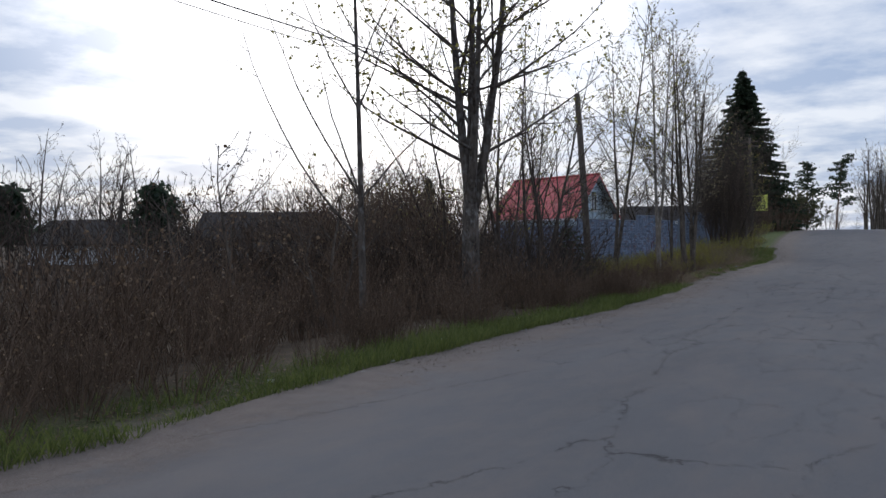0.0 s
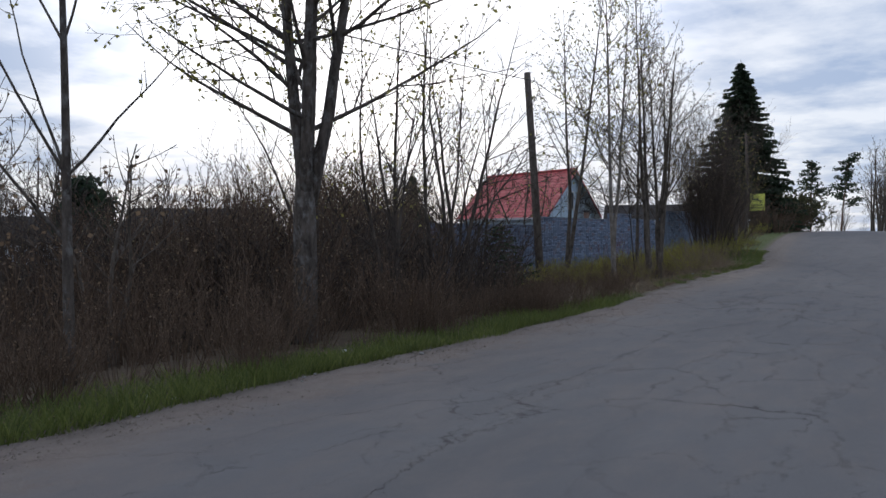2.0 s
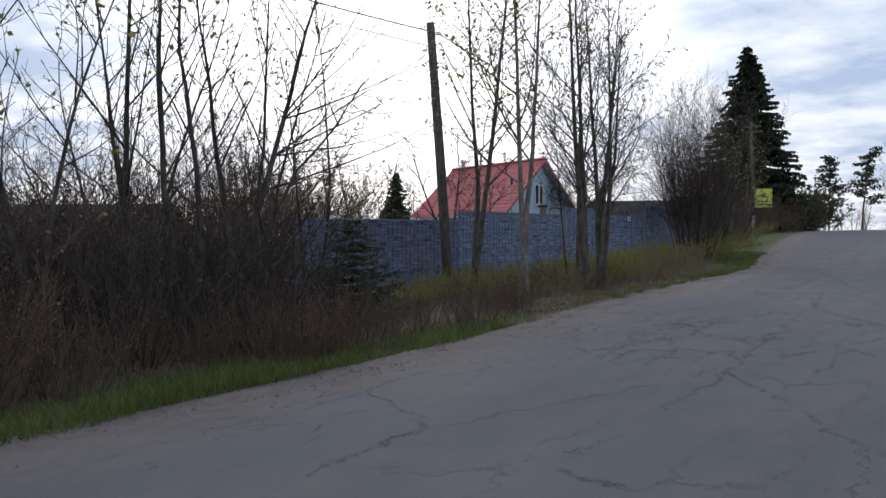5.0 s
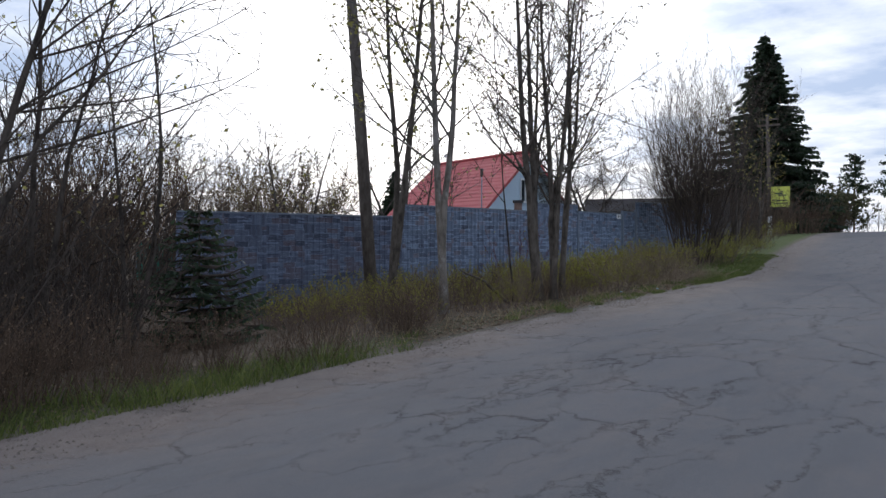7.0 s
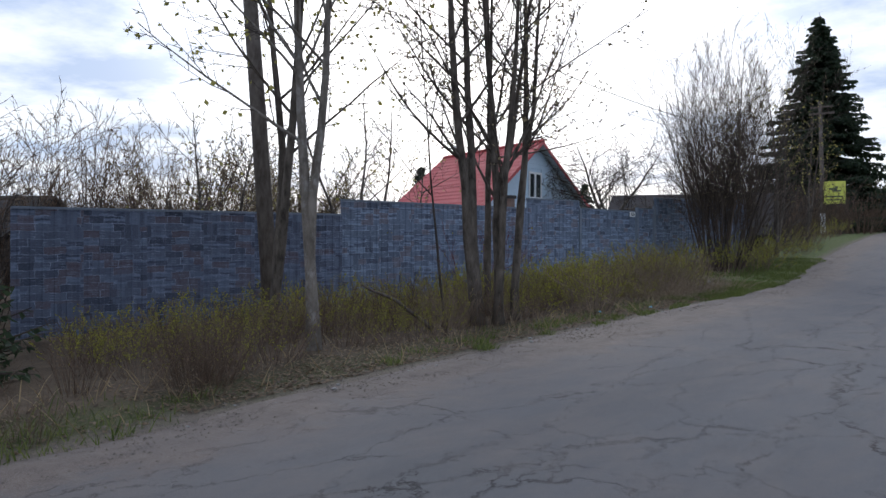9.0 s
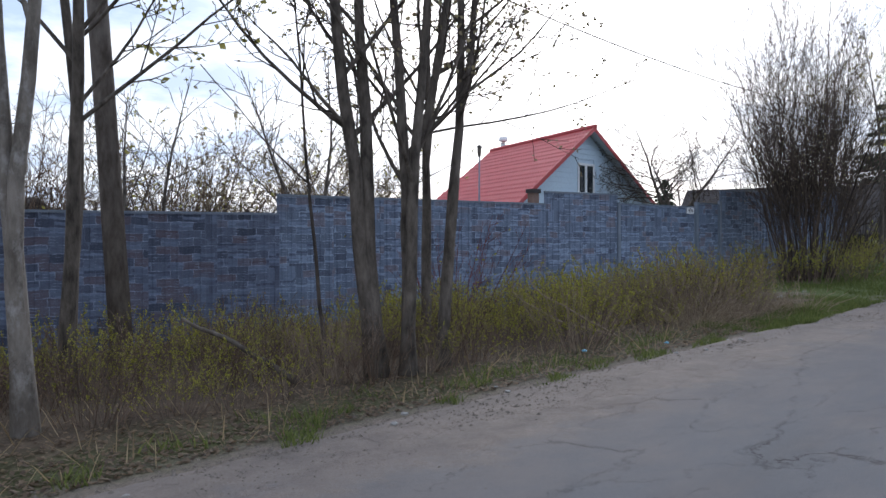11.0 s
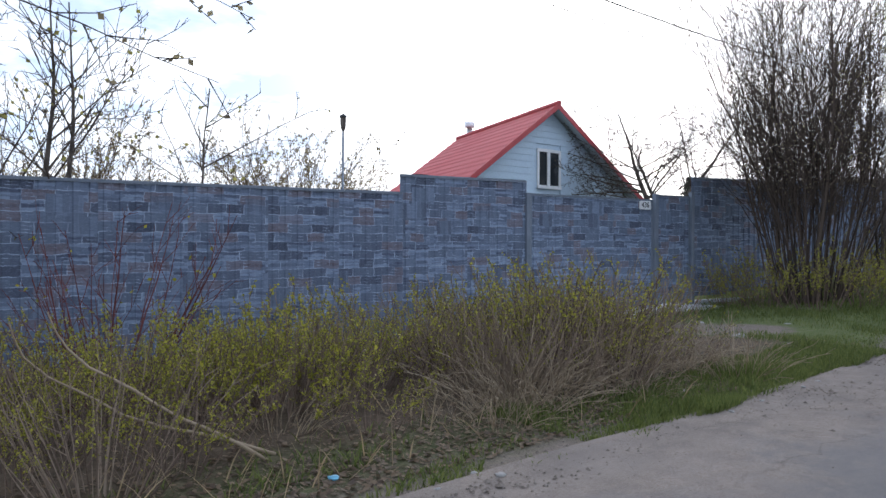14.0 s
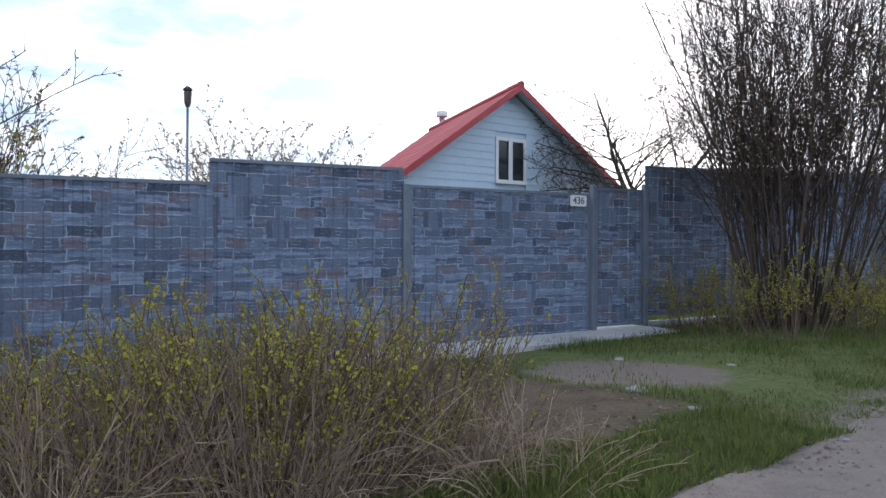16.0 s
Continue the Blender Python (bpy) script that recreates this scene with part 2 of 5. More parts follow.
    # dull stains that follow the broken places
    c = k.mix(k.math("MULTIPLY", k.span(k.noise(2.2, 5, 0.65, k.stretch(1, 0.3, 1)), 0.54, 0.7, 0, 0.35), along), c, (0.08, 0.078, 0.079))
    # trodden earth creeps over the edge
    edge = k.math("ADD", across, k.math("MULTIPLY", k.math("SUBTRACT", k.noise(1.3, 6, 0.7), 0.5), 2.2))
    edge = k.math("ADD", edge, k.math("MULTIPLY", k.math("SUBTRACT", k.noise(14, 4, 0.65), 0.5), 0.5))
    gravel = k.span(k.attr("along"), 22.0, 31.0)
    edge = k.math("SUBTRACT", edge, k.math("MULTIPLY", gravel, 0.35))
    soil = k.mix(k.span(k.noise(5, 6, 0.7), 0.3, 0.7), k.mix(gravel, (0.095, 0.073, 0.062), (0.118, 0.094, 0.078)), k.mix(gravel, (0.175, 0.135, 0.115), (0.225, 0.182, 0.152)))
    soil = k.mix(k.span(k.noise(170, 3, 0.7), 0.48, 0.66, 0, 0.6), soil, (0.33, 0.30, 0.275))
    soil = k.mix(k.span(k.noise(60, 4, 0.7), 0.48, 0.7, 0, 0.75), soil, (0.075, 0.058, 0.048))
    soil = k.mix(k.span(k.noise(1.6, 6, 0.7, k.stretch(1, 0.5, 1)), 0.5, 0.64, 0, 0.5), soil, (0.1, 0.086, 0.078))
    c = k.mix(k.span(edge, 0.2, 1.5, 0.4, 0), c, soil)
    c = k.mix(k.span(edge, 0.0, 0.5, 1, 0), c, soil)
    # a thin film of blown brown dust over the whole surface
    c = k.mix(k.span(k.noise(1.9, 7, 0.72, k.stretch(1, 0.45, 1)), 0.44, 0.7, 0.1, 0.6), c, (0.175, 0.15, 0.137))
    h = k.math("SUBTRACT", k.math("MULTIPLY", grit, 0.35), k.math("MULTIPLY", crack, 2.2))
    return k.color(c).bump(h, 0.55, 0.012).m


def ground_material():
    k = Mat("earth", 0.95, 0, 0.15)
    across = k.attr("across")
    n = k.noise(2.2, 7, 0.65)
    f = k.noise(28, 5, 0.7)
    soil = k.mix(k.span(n, 0.3, 0.7), (0.045, 0.033, 0.024), (0.12, 0.09, 0.062))
    soil = k.mix(k.span(f, 0.5, 0.72, 0, 0.7), soil, (0.19, 0.14, 0.095))
    turf = k.mix(k.span(k.noise(7, 5, 0.7), 0.3, 0.7), k.mix(k.attr("drive"), (0.04, 0.05, 0.018), (0.055, 0.085, 0.022)), k.mix(k.attr("drive"), (0.085, 0.085, 0.04), (0.12, 0.145, 0.048)))
    turf = k.mix(k.span(f, 0.46, 0.72, 0, 0.55), turf, (0.2, 0.165, 0.11))
    d = k.math("ADD", across, k.math("MULTIPLY", k.math("SUBTRACT", n, 0.5), 1.6))
    c = k.mix(k.span(d, 1.3, 2.0, 1, 0), soil, turf)
    c = k.mix(k.span(k.math("ADD", k.attr("drive"), k.math("MULTIPLY", k.math("SUBTRACT", n, 0.5), 0.9)), 0.4, 0.6), c, turf)
    bare = k.mix(k.span(f, 0.3, 0.7), (0.095, 0.076, 0.063), (0.2, 0.162, 0.135))
    bare = k.mix(k.span(k.noise(170, 3, 0.7), 0.5, 0.66, 0, 0.6), bare, (0.32, 0.285, 0.25))
    bare = k.mix(k.span(k.noise(60, 4, 0.7), 0.5, 0.75, 0, 0.6), bare, (0.075, 0.058, 0.046))
    dd = k.math("ADD", across, k.math("MULTIPLY", k.math("SUBTRACT", k.noise(3.5, 6, 0.7), 0.5), 0.9))
    c = k.mix(k.span(dd, 0.55, 1.05, 1, 0), c, bare)
    c = k.mix(k.span(k.math("ADD", k.attr("bare"), k.math("MULTIPLY", k.math("SUBTRACT", k.noise(2.5, 6, 0.7), 0.5), 1.1)), 0.45, 0.7), c, bare)
    return k.color(c).bump(k.math("ADD", n, k.math("MULTIPLY", f, 0.4)), 0.8, 0.05).m


def stone_print_material(name, tint):
    """Sheet metal with a printed picture of flat laid slate; tint: multiplies the print, lower where shade is put into
    the colour.
    """
    k = Mat(name, 0.62, 0.0, 0.25)
    sep = k.nt.nodes.new("ShaderNodeSeparateXYZ")
    k.nt.links.new(k.co, sep.inputs[0])
    comb = k.nt.nodes.new("ShaderNodeCombineXYZ")
    jitter = k.nt.nodes.new("ShaderNodeTexNoise")
    jitter.inputs["Scale"].default_value, jitter.inputs["Detail"].default_value = 3.0, 3.0
    k.nt.links.new(k.co, jitter.inputs["Vector"])
    off = k.math("MULTIPLY", k.math("SUBTRACT", k.own(), 0.5), 7.0)
    rag = k.noise(21, 4, 0.65)
    k.nt.links.new(k.math("ADD", k.math("ADD", sep.outputs["Y"], off), k.math("MULTIPLY", k.noise(9, 4, 0.65), 0.06)), comb.inputs["X"])
    k.nt.links.new(k.math("ADD", k.math("ADD", sep.outputs["Z"], k.math("MULTIPLY", jitter.outputs["Fac"], 0.06)), k.math("MULTIPLY", rag, 0.022)), comb.inputs["Y"])

    def bricks(w, h, mortar, c1, c2, cm, shift):
        b = k.nt.nodes.new("ShaderNodeTexBrick")
        b.offset, b.offset_frequency, b.squash, b.squash_frequency = 0.37, 2, 0.7, 3
        b.inputs["Color1"].default_value, b.inputs["Color2"].default_value, b.inputs["Mortar"].default_value = (*c1, 1), (*c2, 1), (*cm, 1)
        b.inputs["Scale"].default_value, b.inputs["Mortar Size"].default_value = 1.0, mortar
        b.inputs["Mortar Smooth"].default_value, b.inputs["Bias"].default_value = 0.5, 0.0
        b.inputs["Brick Width"].default_value, b.inputs["Row Height"].default_value = w, h
        m = k.node("ShaderNodeMapping", Location=(shift, shift * 0.37, 0))
        k.nt.links.new(comb.outputs[0], m.inputs["Vector"])
        k.nt.links.new(m.outputs[0], b.inputs["Vector"])
        return b

    # squared blocks, some of them split into thin ledges, with pale uneven joints
    big = bricks(0.37, 0.13, 0.008, (0.045, 0.053, 0.078), (0.18, 0.215, 0.28), (0.11, 0.13, 0.175), 0.0)
    ledge = bricks(0.37, 0.0433, 0.006, (0.05, 0.06, 0.09), (0.19, 0.23, 0.305), (0.10, 0.12, 0.165), 0.0)
    split = bricks(0.37, 0.13, 0.0, (0, 0, 0), (1, 1, 1), (0, 0, 0), 0.0)
    c = k.mix(k.span(split.outputs["Color"], 0.47, 0.5), big.outputs["Color"], ledge.outputs["Color"])
    # single brown and dark slabs
    c = k.mix(k.span(split.outputs["Color"], 0.85, 0.87, 0, 0.7), c, (0.12, 0.085, 0.088))
    c = k.mix(k.span(split.outputs["Color"], 0.14, 0.18, 0.6, 0.0), c, (0.045, 0.052, 0.075))
    joint = k.math("ADD", k.math("MULTIPLY", big.outputs["Fac"], k.span(k.noise(5, 4, 0.65), 0.42, 0.58, 0.0, 0.85)), k.math("MULTIPLY", ledge.outputs["Fac"], k.span(k.noise(7, 4, 0.65), 0.52, 0.64, 0.0, 0.7)))
    c = k.mix(k.span(joint, 0.0, 1.0), c, (0.30, 0.345, 0.42))
    tall = bricks(0.13, 0.26, 0.006, (0.065, 0.076, 0.105), (0.15, 0.18, 0.24), (0.13, 0.155, 0.205), 5.3)
    where = bricks(0.43, 0.26, 0.0, (0, 0, 0), (1, 1, 1), (0, 0, 0), 6.1)
    c = k.mix(k.span(where.outputs["Color"], 0.84, 0.86), c, tall.outputs["Color"])
    streak = k.noise(7, 6, 0.72, k.stretch(1, 1, 7))
    c = k.mix(k.span(streak, 0.46, 0.68, 0, 0.5), c, (0.06, 0.07, 0.10))
    c = k.mix(k.span(k.noise(24, 5, 0.75, k.stretch(1, 1, 4)), 0.52, 0.72, 0, 0.5), c, (0.23, 0.275, 0.35))
    c = k.mix(k.span(k.noise(0.9, 4, 0.6), 0.4, 0.7, 0, 0.25), c, (0.17, 0.20, 0.26))
    c = k.mix(1.0, c, tint, "MULTIPLY")
    return k.color(c).m


M_ASPHALT, M_EARTH = asphalt_material(), ground_material()
M_STONE = stone_print_material("blue_slate_print_sheet", (1.24, 1.30, 1.34))
# the same print toned darker, to stand in for the shade among the trees
M_STONE_SHADED = stone_print_material("shaded_slate_print_sheet", (0.9, 0.91, 0.97))
M_POST = simple("painted_steel", (0.11, 0.14, 0.18), (0.17, 0.2, 0.25), 5, 0.45)
M_PLINTH = simple("pale_metal_plinth", (0.3, 0.33, 0.37), (0.4, 0.43, 0.47), 4, 0.5)
M_CONCRETE = simple("concrete", (0.36, 0.36, 0.36), (0.5, 0.5, 0.49), 5, 0.9, 0, 0.5)
M_WOODPOLE = bark("weathered_wood", (0.075, 0.06, 0.05), (0.17, 0.145, 0.125))
M_DARKWOOD = bark("dark_boards", (0.02, 0.016, 0.014), (0.06, 0.05, 0.042))
M_SIDING = simple("pale_blue_siding", (0.50, 0.62, 0.73), (0.55, 0.67, 0.77), 2, 0.5, 0, 0.1)
M_ROOF = simple("red_roof_metal", (0.36, 0.045, 0.05), (0.46, 0.07, 0.072), 3, 0.62, 0, 0.1)
M_REDTRIM = simple("red_trim", (0.4, 0.03, 0.04), (0.46, 0.05, 0.05), 4, 0.4, 0, 0.1)
M_WHITE = simple("white_plastic", (0.74, 0.75, 0.76), (0.8, 0.8, 0.8), 4, 0.4, 0, 0.05)
M_SOFFIT = simple("grey_soffit", (0.62, 0.66, 0.7), (0.7, 0.73, 0.77), 3, 0.6)
M_DARKROOF = simple("old_slate_roof", (0.03, 0.026, 0.025), (0.06, 0.052, 0.05), 2, 0.95)
M_ZINC = simple("zinc_pipe", (0.45, 0.47, 0.48), (0.6, 0.6, 0.6), 5, 0.4, 0.7, 0.1)
M_SIGN = simple("yellow_sign", (0.62, 0.66, 0.09), (0.68, 0.7, 0.14), 3, 0.5, 0, 0.05)
M_SIGNDARK = simple("dark_print", (0.05, 0.07, 0.05), (0.08, 0.1, 0.07), 5, 0.6)
M_GREENFENCE = simple("green_sheet", (0.02, 0.13, 0.085), (0.03, 0.18, 0.12), 2, 0.5)
M_CABLE = simple("black_cable", (0.02, 0.02, 0.02), (0.03, 0.03, 0.03), 9, 0.6)
M_GLASS = Mat("window_glass", 0.05, 0, 0.5).color((0.02, 0.025, 0.03)).m
M_INK = simple("black_ink", (0.02, 0.02, 0.02), (0.03, 0.03, 0.03), 9, 0.6)


# ---- mesh tools ----
class Geo:
    """Gathers vertices and faces for one mesh."""

    def __init__(self):
        self.v, self.f = [], []

    def tube(self, pts, radii, sides=5, cap=True):
        base, n = len(self.v), len(pts)
        for i, (p, r) in enumerate(zip(pts, radii)):
            d = (pts[min(i + 1, n - 1)] - pts[max(i - 1, 0)]).normalized()
            u = d.cross(Vector((0.31, 0.95, 0.05)))
            u = u.normalized() if u.length > 1e-4 else Vector((1, 0, 0))
            w = d.cross(u)
            for s in range(sides):
                a = 2 * math.pi * s / sides
                self.v.append(p + (u * math.cos(a) + w * math.sin(a)) * r)
        for i in range(n - 1):
            for s in range(sides):
                a, b = base + i * sides + s, base + i * sides + (s + 1) % sides
                self.f.append((a, b, b + sides, a + sides))
        if cap and sides > 3:
            self.f.append(tuple(base + (n - 1) * sides + s for s in range(sides)))
            self.f.append(tuple(base + s for s in reversed(range(sides))))
        return self

    def face(self, *pts):
        b = len(self.v)
        self.v += [Vector(p) for p in pts]
        self.f.append(tuple(range(b, b + len(pts))))
        return self

    def box(self, x0, y0, z0, x1, y1, z1, m=None, bevel=0.0):
        b = len(self.v)
        k = bevel
        if k:
            ring = [(x0 + k, y0), (x1 - k, y0), (x1, y0 + k), (x1, y1 - k), (x1 - k, y1), (x0 + k, y1), (x0, y1 - k), (x0, y0 + k)]
        else:
            ring = [(x0, y0), (x1, y0), (x1, y1), (x0, y1)]
        n = len(ring)
        pts = [Vector((x, y, z)) for z in (z0, z1) for x, y in ring]
        self.v += [m @ p for p in pts] if m else pts
        for i in range(n):
            j = (i + 1) % n
            self.f.append((b + i, b + j, b + n + j, b + n + i))
        self.f.append(tuple(b + i for i in reversed(range(n))))
        self.f.append(tuple(b + n + i for i in range(n)))
        return self

    def prism(self, outline, depth):
        """An outline (Vectors, counter-clockwise seen from the front) drawn back by the vector depth."""
        b, n = len(self.v), len(outline)
        self.v += list(outline) + [p + depth for p in outline]
        self.f.append(tuple(b + i for i in range(n)))
        self.f.append(tuple(b + n + i for i in reversed(range(n))))
        for i in range(n):
            j = (i + 1) % n
            self.f.append((b + j, b + i, b + n + i, b + n + j))
        return self

    def mesh(self, name, mat, smooth=False):
        me = bpy.data.meshes.new(name)
        me.from_pydata([tuple(p) for p in self.v], [], self.f)
        me.materials.append(mat)
        if smooth:
            me.polygons.foreach_set("use_smooth", [True] * len(me.polygons))
        me.update()
        return me


def part(name, geo, mat, parent=None, label="", smooth=False):
    ob = new(name, geo.mesh(name, mat, smooth))
    ob.parent = parent
    return tagged(ob, label)


def thing(name, label, category, group="", at=(0, 0, 0), rz=0, scale=1.0):
    ob = new(name)
    ob.empty_display_size = 0.2
    ob.matrix_basis = pose(*at, 0, 0, rz) @ Matrix.Scale(scale, 4)
    return tagged(ob, label, category, group)


def lerp(knots, v):
    return float(np.interp(v, [k[0] for k in knots], [k[1] for k in knots]))


# ---- ground and road ----
RISE = [(-400, 0.2), (-60, 0.2), (0, 0.17), (20, 0.15), (28, 0.28), (37, 0.48), (47, 0.68), (60, 1.4), (76, 2.3), (90, 2.6), (110, 2.4), (200, 1.0), (500, 0), (3000, 0)]
EDGE = [(-400, 20), (-60, 1.0), (2.6, -2.9), (7, -3.35), (13, -3.65), (20, -4.05), (25, -4.5), (29, -4.85), (34, -4.95), (38, -4.95), (43, -5.25), (50, -6.6), (65, -8.5), (80, -9.8), (92, -10.6), (105, -9.5), (130, -2), (160, 12), (400, 150), (3000, 1500)]
DROP = [(-400, 0.7), (22, 0.6), (27, 0.3), (33, 0.2), (42, 0.18), (46, 0.2), (52, 0.35), (80, 0.3), (3000, 0.2)]
ROAD_WIDTH = 7.4


def smooth_lerp(knots, v):
    return (lerp(knots, v - 2.5) + lerp(knots, v) * 2 + lerp(knots, v + 2.5)) / 4


def road_z(y):
    return smooth_lerp(RISE, y)


def road_edge(y):
    return smooth_lerp(EDGE, y)


def ground_z(x, y):
    e = road_edge(y)
    d = e - x if x < e + ROAD_WIDTH / 2 else x - e - ROAD_WIDTH
    z = road_z(y)
    if d < 0:
        return z - 0.05
    k = min(max((d - 1.5) / 6.0, 0), 1)
    z -= lerp(DROP, y) * k * k * (3 - 2 * k)
    amp = min(d / 3, 1) * 0.07 * (1 if abs(x) < 80 else 0)
    z += amp * noise.noise((x * 0.55, y * 0.55, 3.0))
    return z - 0.02 * min(d / 0.5, 1)


def grid_object(name, xs_of, ys, z_of, mat, attrs):
    verts, faces, cols = [], [], len(xs_of(ys[0]))
    vals = {k: [] for k in attrs}
    for y in ys:
        for x in xs_of(y):
            verts.append((x, y, z_of(x, y)))
            for k, fn in attrs.items():
                vals[k].append(fn(x, y))
    for j in range(len(ys) - 1):
        for i in range(cols - 1):
            a = j * cols + i
            faces.append((a, a + 1, a + cols + 1, a + cols))
    me = bpy.data.meshes.new(name)
    me.from_pydata(verts, [], faces)
    for k, v in vals.items():
        me.attributes.new(k, "FLOAT", "POINT").data.foreach_set("value", v)
    me.materials.append(mat)
    me.polygons.foreach_set("use_smooth", [True] * len(me.polygons))
    return new(name, me)


def bump01(v, a, b, c, d):
    return min(max((v - a) / (b - a), 0), 1) * min(max((d - v) / (d - c), 0), 1)


YS = [-400, -200, -100, -60, -40, -30, -20, -15] + [-10 + 0.5 * i for i in range(150)] + [66, 68, 70, 73, 76, 80, 84, 88, 92, 96, 100, 106, 112, 120, 130, 145, 160, 180, 210, 260, 340, 500, 900, 3000]
OFFS = [-3000, -800, -300, -150, -90, -60, -45, -35, -28, -23, -19, -16, -14, -12.5, -11, -10, -9, -8.2, -7.5, -6.8, -6.2, -5.6, -5, -4.5, -4, -3.6, -3.2, -2.8, -2.5, -2.2, -1.9, -1.6, -1.4, -1.2, -1, -0.8, -0.6, -0.4, -0.2, 0.0, 0.6, 2, 4, 6, 7.0, 7.4, 8, 9, 10, 12, 15, 20, 30, 50, 100, 300, 3000]
ground = grid_object("ground", lambda y: [road_edge(y) + o for o in OFFS], YS, ground_z, M_EARTH, {
    "across": lambda x, y: abs(road_edge(y) + ROAD_WIDTH / 2 - x) - ROAD_WIDTH / 2,
    "drive": lambda x, y: bump01(y, 41.5, 43.5, 200, 300) * bump01(x, -20, -14, -6, -4) * 0.9,
    "bare": lambda x, y: bump01(y, 42.3, 43.1, 43.9, 44.8) * bump01(x, -10.2, -9.2, -7.9, -6.9),
})
tagged(ground, "rough earth and turf beside a country road", "ground", kind="structure")
road = grid_object("road", lambda y: [road_edge(y) + o for o in (-0.75, -0.62, -0.5, -0.38, -0.25, 0, 0.5, 1.5, 3, 4.5, 6, 7, 7.4, 7.7, 8.1)], YS[4:-6],
                   lambda x, y: road_z(y) + 0.012 + 0.05 * (1 - abs(x - road_edge(y) - 3.7) / 3.7) - (0.05 if x < road_edge(y) - 0.6 or x > road_edge(y) + 8 else 0) + 0.01 * noise.noise((x * 0.9, y * 0.6, 0)) + (0.035 * noise.noise((x * 2.1, y * 1.3, 5)) if abs(x - road_edge(y) - 3.7) > 3.9 else 0), M_ASPHALT, {
    "across": lambda x, y: min(x - road_edge(y), road_edge(y) + ROAD_WIDTH - x),
    "along": lambda x, y: y,
})
tagged(road, "worn grey asphalt road with cracks and patches", "road", kind="structure")


# ---- fence ----
def fence_x(y):
    return -13.19 + (y - 26.8) * 0.078


FENCE_TURN = -math.degrees(math.atan(0.078))
PITCH = 0.19


def sheet_geo(width, z0, z1):
    """One profiled sheet along +y, trapezoid ribs standing out to +x, folded back at the rear."""
    g, n = Geo(), max(1, round(width / PITCH))
    xs = []
    for i in range(n):
        y = width * i / n
        p = width / n
        xs += [(y, 0.0), (y + p * 0.45, 0.0), (y + p * 0.53, 0.018), (y + p * 0.92, 0.018)]
    xs.append((width, 0.0))
    for back in (0.0, 0.004):
        b = len(g.v)
        for y, x in xs:
            g.v += [Vector((x - back, y, z0)), Vector((x - back, y, z1))]
        for i in range(len(xs) - 1):
            a = b + 2 * i
            g.f.append((a, a + 2, a + 3, a + 1) if not back else (a, a + 1, a + 3, a + 2))
    return g


def fence_run(label, y0, y1, top0, top1, bottom, width, group="fence runs", mat=M_STONE):
    run = thing("metal_fence", label, "fence", group, (fence_x(y0), y0, 0), FENCE_TURN)
    length = (y1 - y0) / math.cos(radians(FENCE_TURN))
    n = max(1, round(length / width))
    w = length / n
    for i in range(n):
        top = top0 + (top1 - top0) * (i + 0.5) / n
        low = bottom(y0 + (i + 0.5) * w)
        ob = part("sheet", sheet_geo(w + 0.03, 0, top - low), mat, run)
        ob.matrix_basis = pose(0.006 * (i % 2), i * w, low)
    ends = [(0, top0), (length, top1)]
    g = Geo()
    g.prism([Vector((-0.012, ends[0][0], ends[0][1] - 0.03)), Vector((0.03, ends[0][0], ends[0][1] - 0.03)), Vector((0.03, ends[0][0], ends[0][1] + 0.012)), Vector((-0.012, ends[0][0], ends[0][1] + 0.012))],
            Vector((0, length, ends[1][1] - ends[0][1])))
    part("cap_rail", g, M_POST, run, "painted steel cap rail")
    g = Geo()
    for z in (0.45, 1.0):
        g.box(-0.06, 0.02, top0 - z * 1.2, -0.02, length - 0.02, top0 - z * 1.2 + 0.04)
    part("rear_rail", g, M_POST, run)
    return run


FENCE_LOW = [(26, -0.02), (29.6, 0.05), (32.7, 0.2), (36, 0.3), (42.9, 0.34), (46.3, 0.45), (47.6, 0.62), (60, 1.3), (80, 2.2)]
# tree shade on the first run is put into its darker tint
fence_run("stone-print metal fence run among shrubs, tinted darker for shade", 26.83, 33.66, 2.18, 2.25, lambda y: lerp(FENCE_LOW, y), 1.13, mat=M_STONE_SHADED)
fence_run("blue-grey stone-print metal fence run, one step higher", 33.64, 40.38, 2.58, 2.62, lambda y: lerp(FENCE_LOW, y), 1.13)
fence_run("tall stone-print metal fence panel beside the gate", 40.36, 42.95, 2.90, 2.93, lambda y: lerp(FENCE_LOW, y), 1.28)
fence_run("tall stone-print metal fence run on a pale plinth", 47.55, 55.5, 3.22, 3.45, lambda y: lerp(FENCE_LOW, y) + 0.1, 1.13)
g = Geo().box(-0.03, 0, -0.15, 0.0, 8.0, 0.1)
plinth = part("fence_plinth", g, M_PLINTH)
plinth.matrix_basis = pose(fence_x(47.62) + 0.04, 47.62, lerp(FENCE_LOW, 47.62) - 0.06, 0, 0, FENCE_TURN)
tagged(plinth, "pale grey metal plinth under the fence", "plinth")


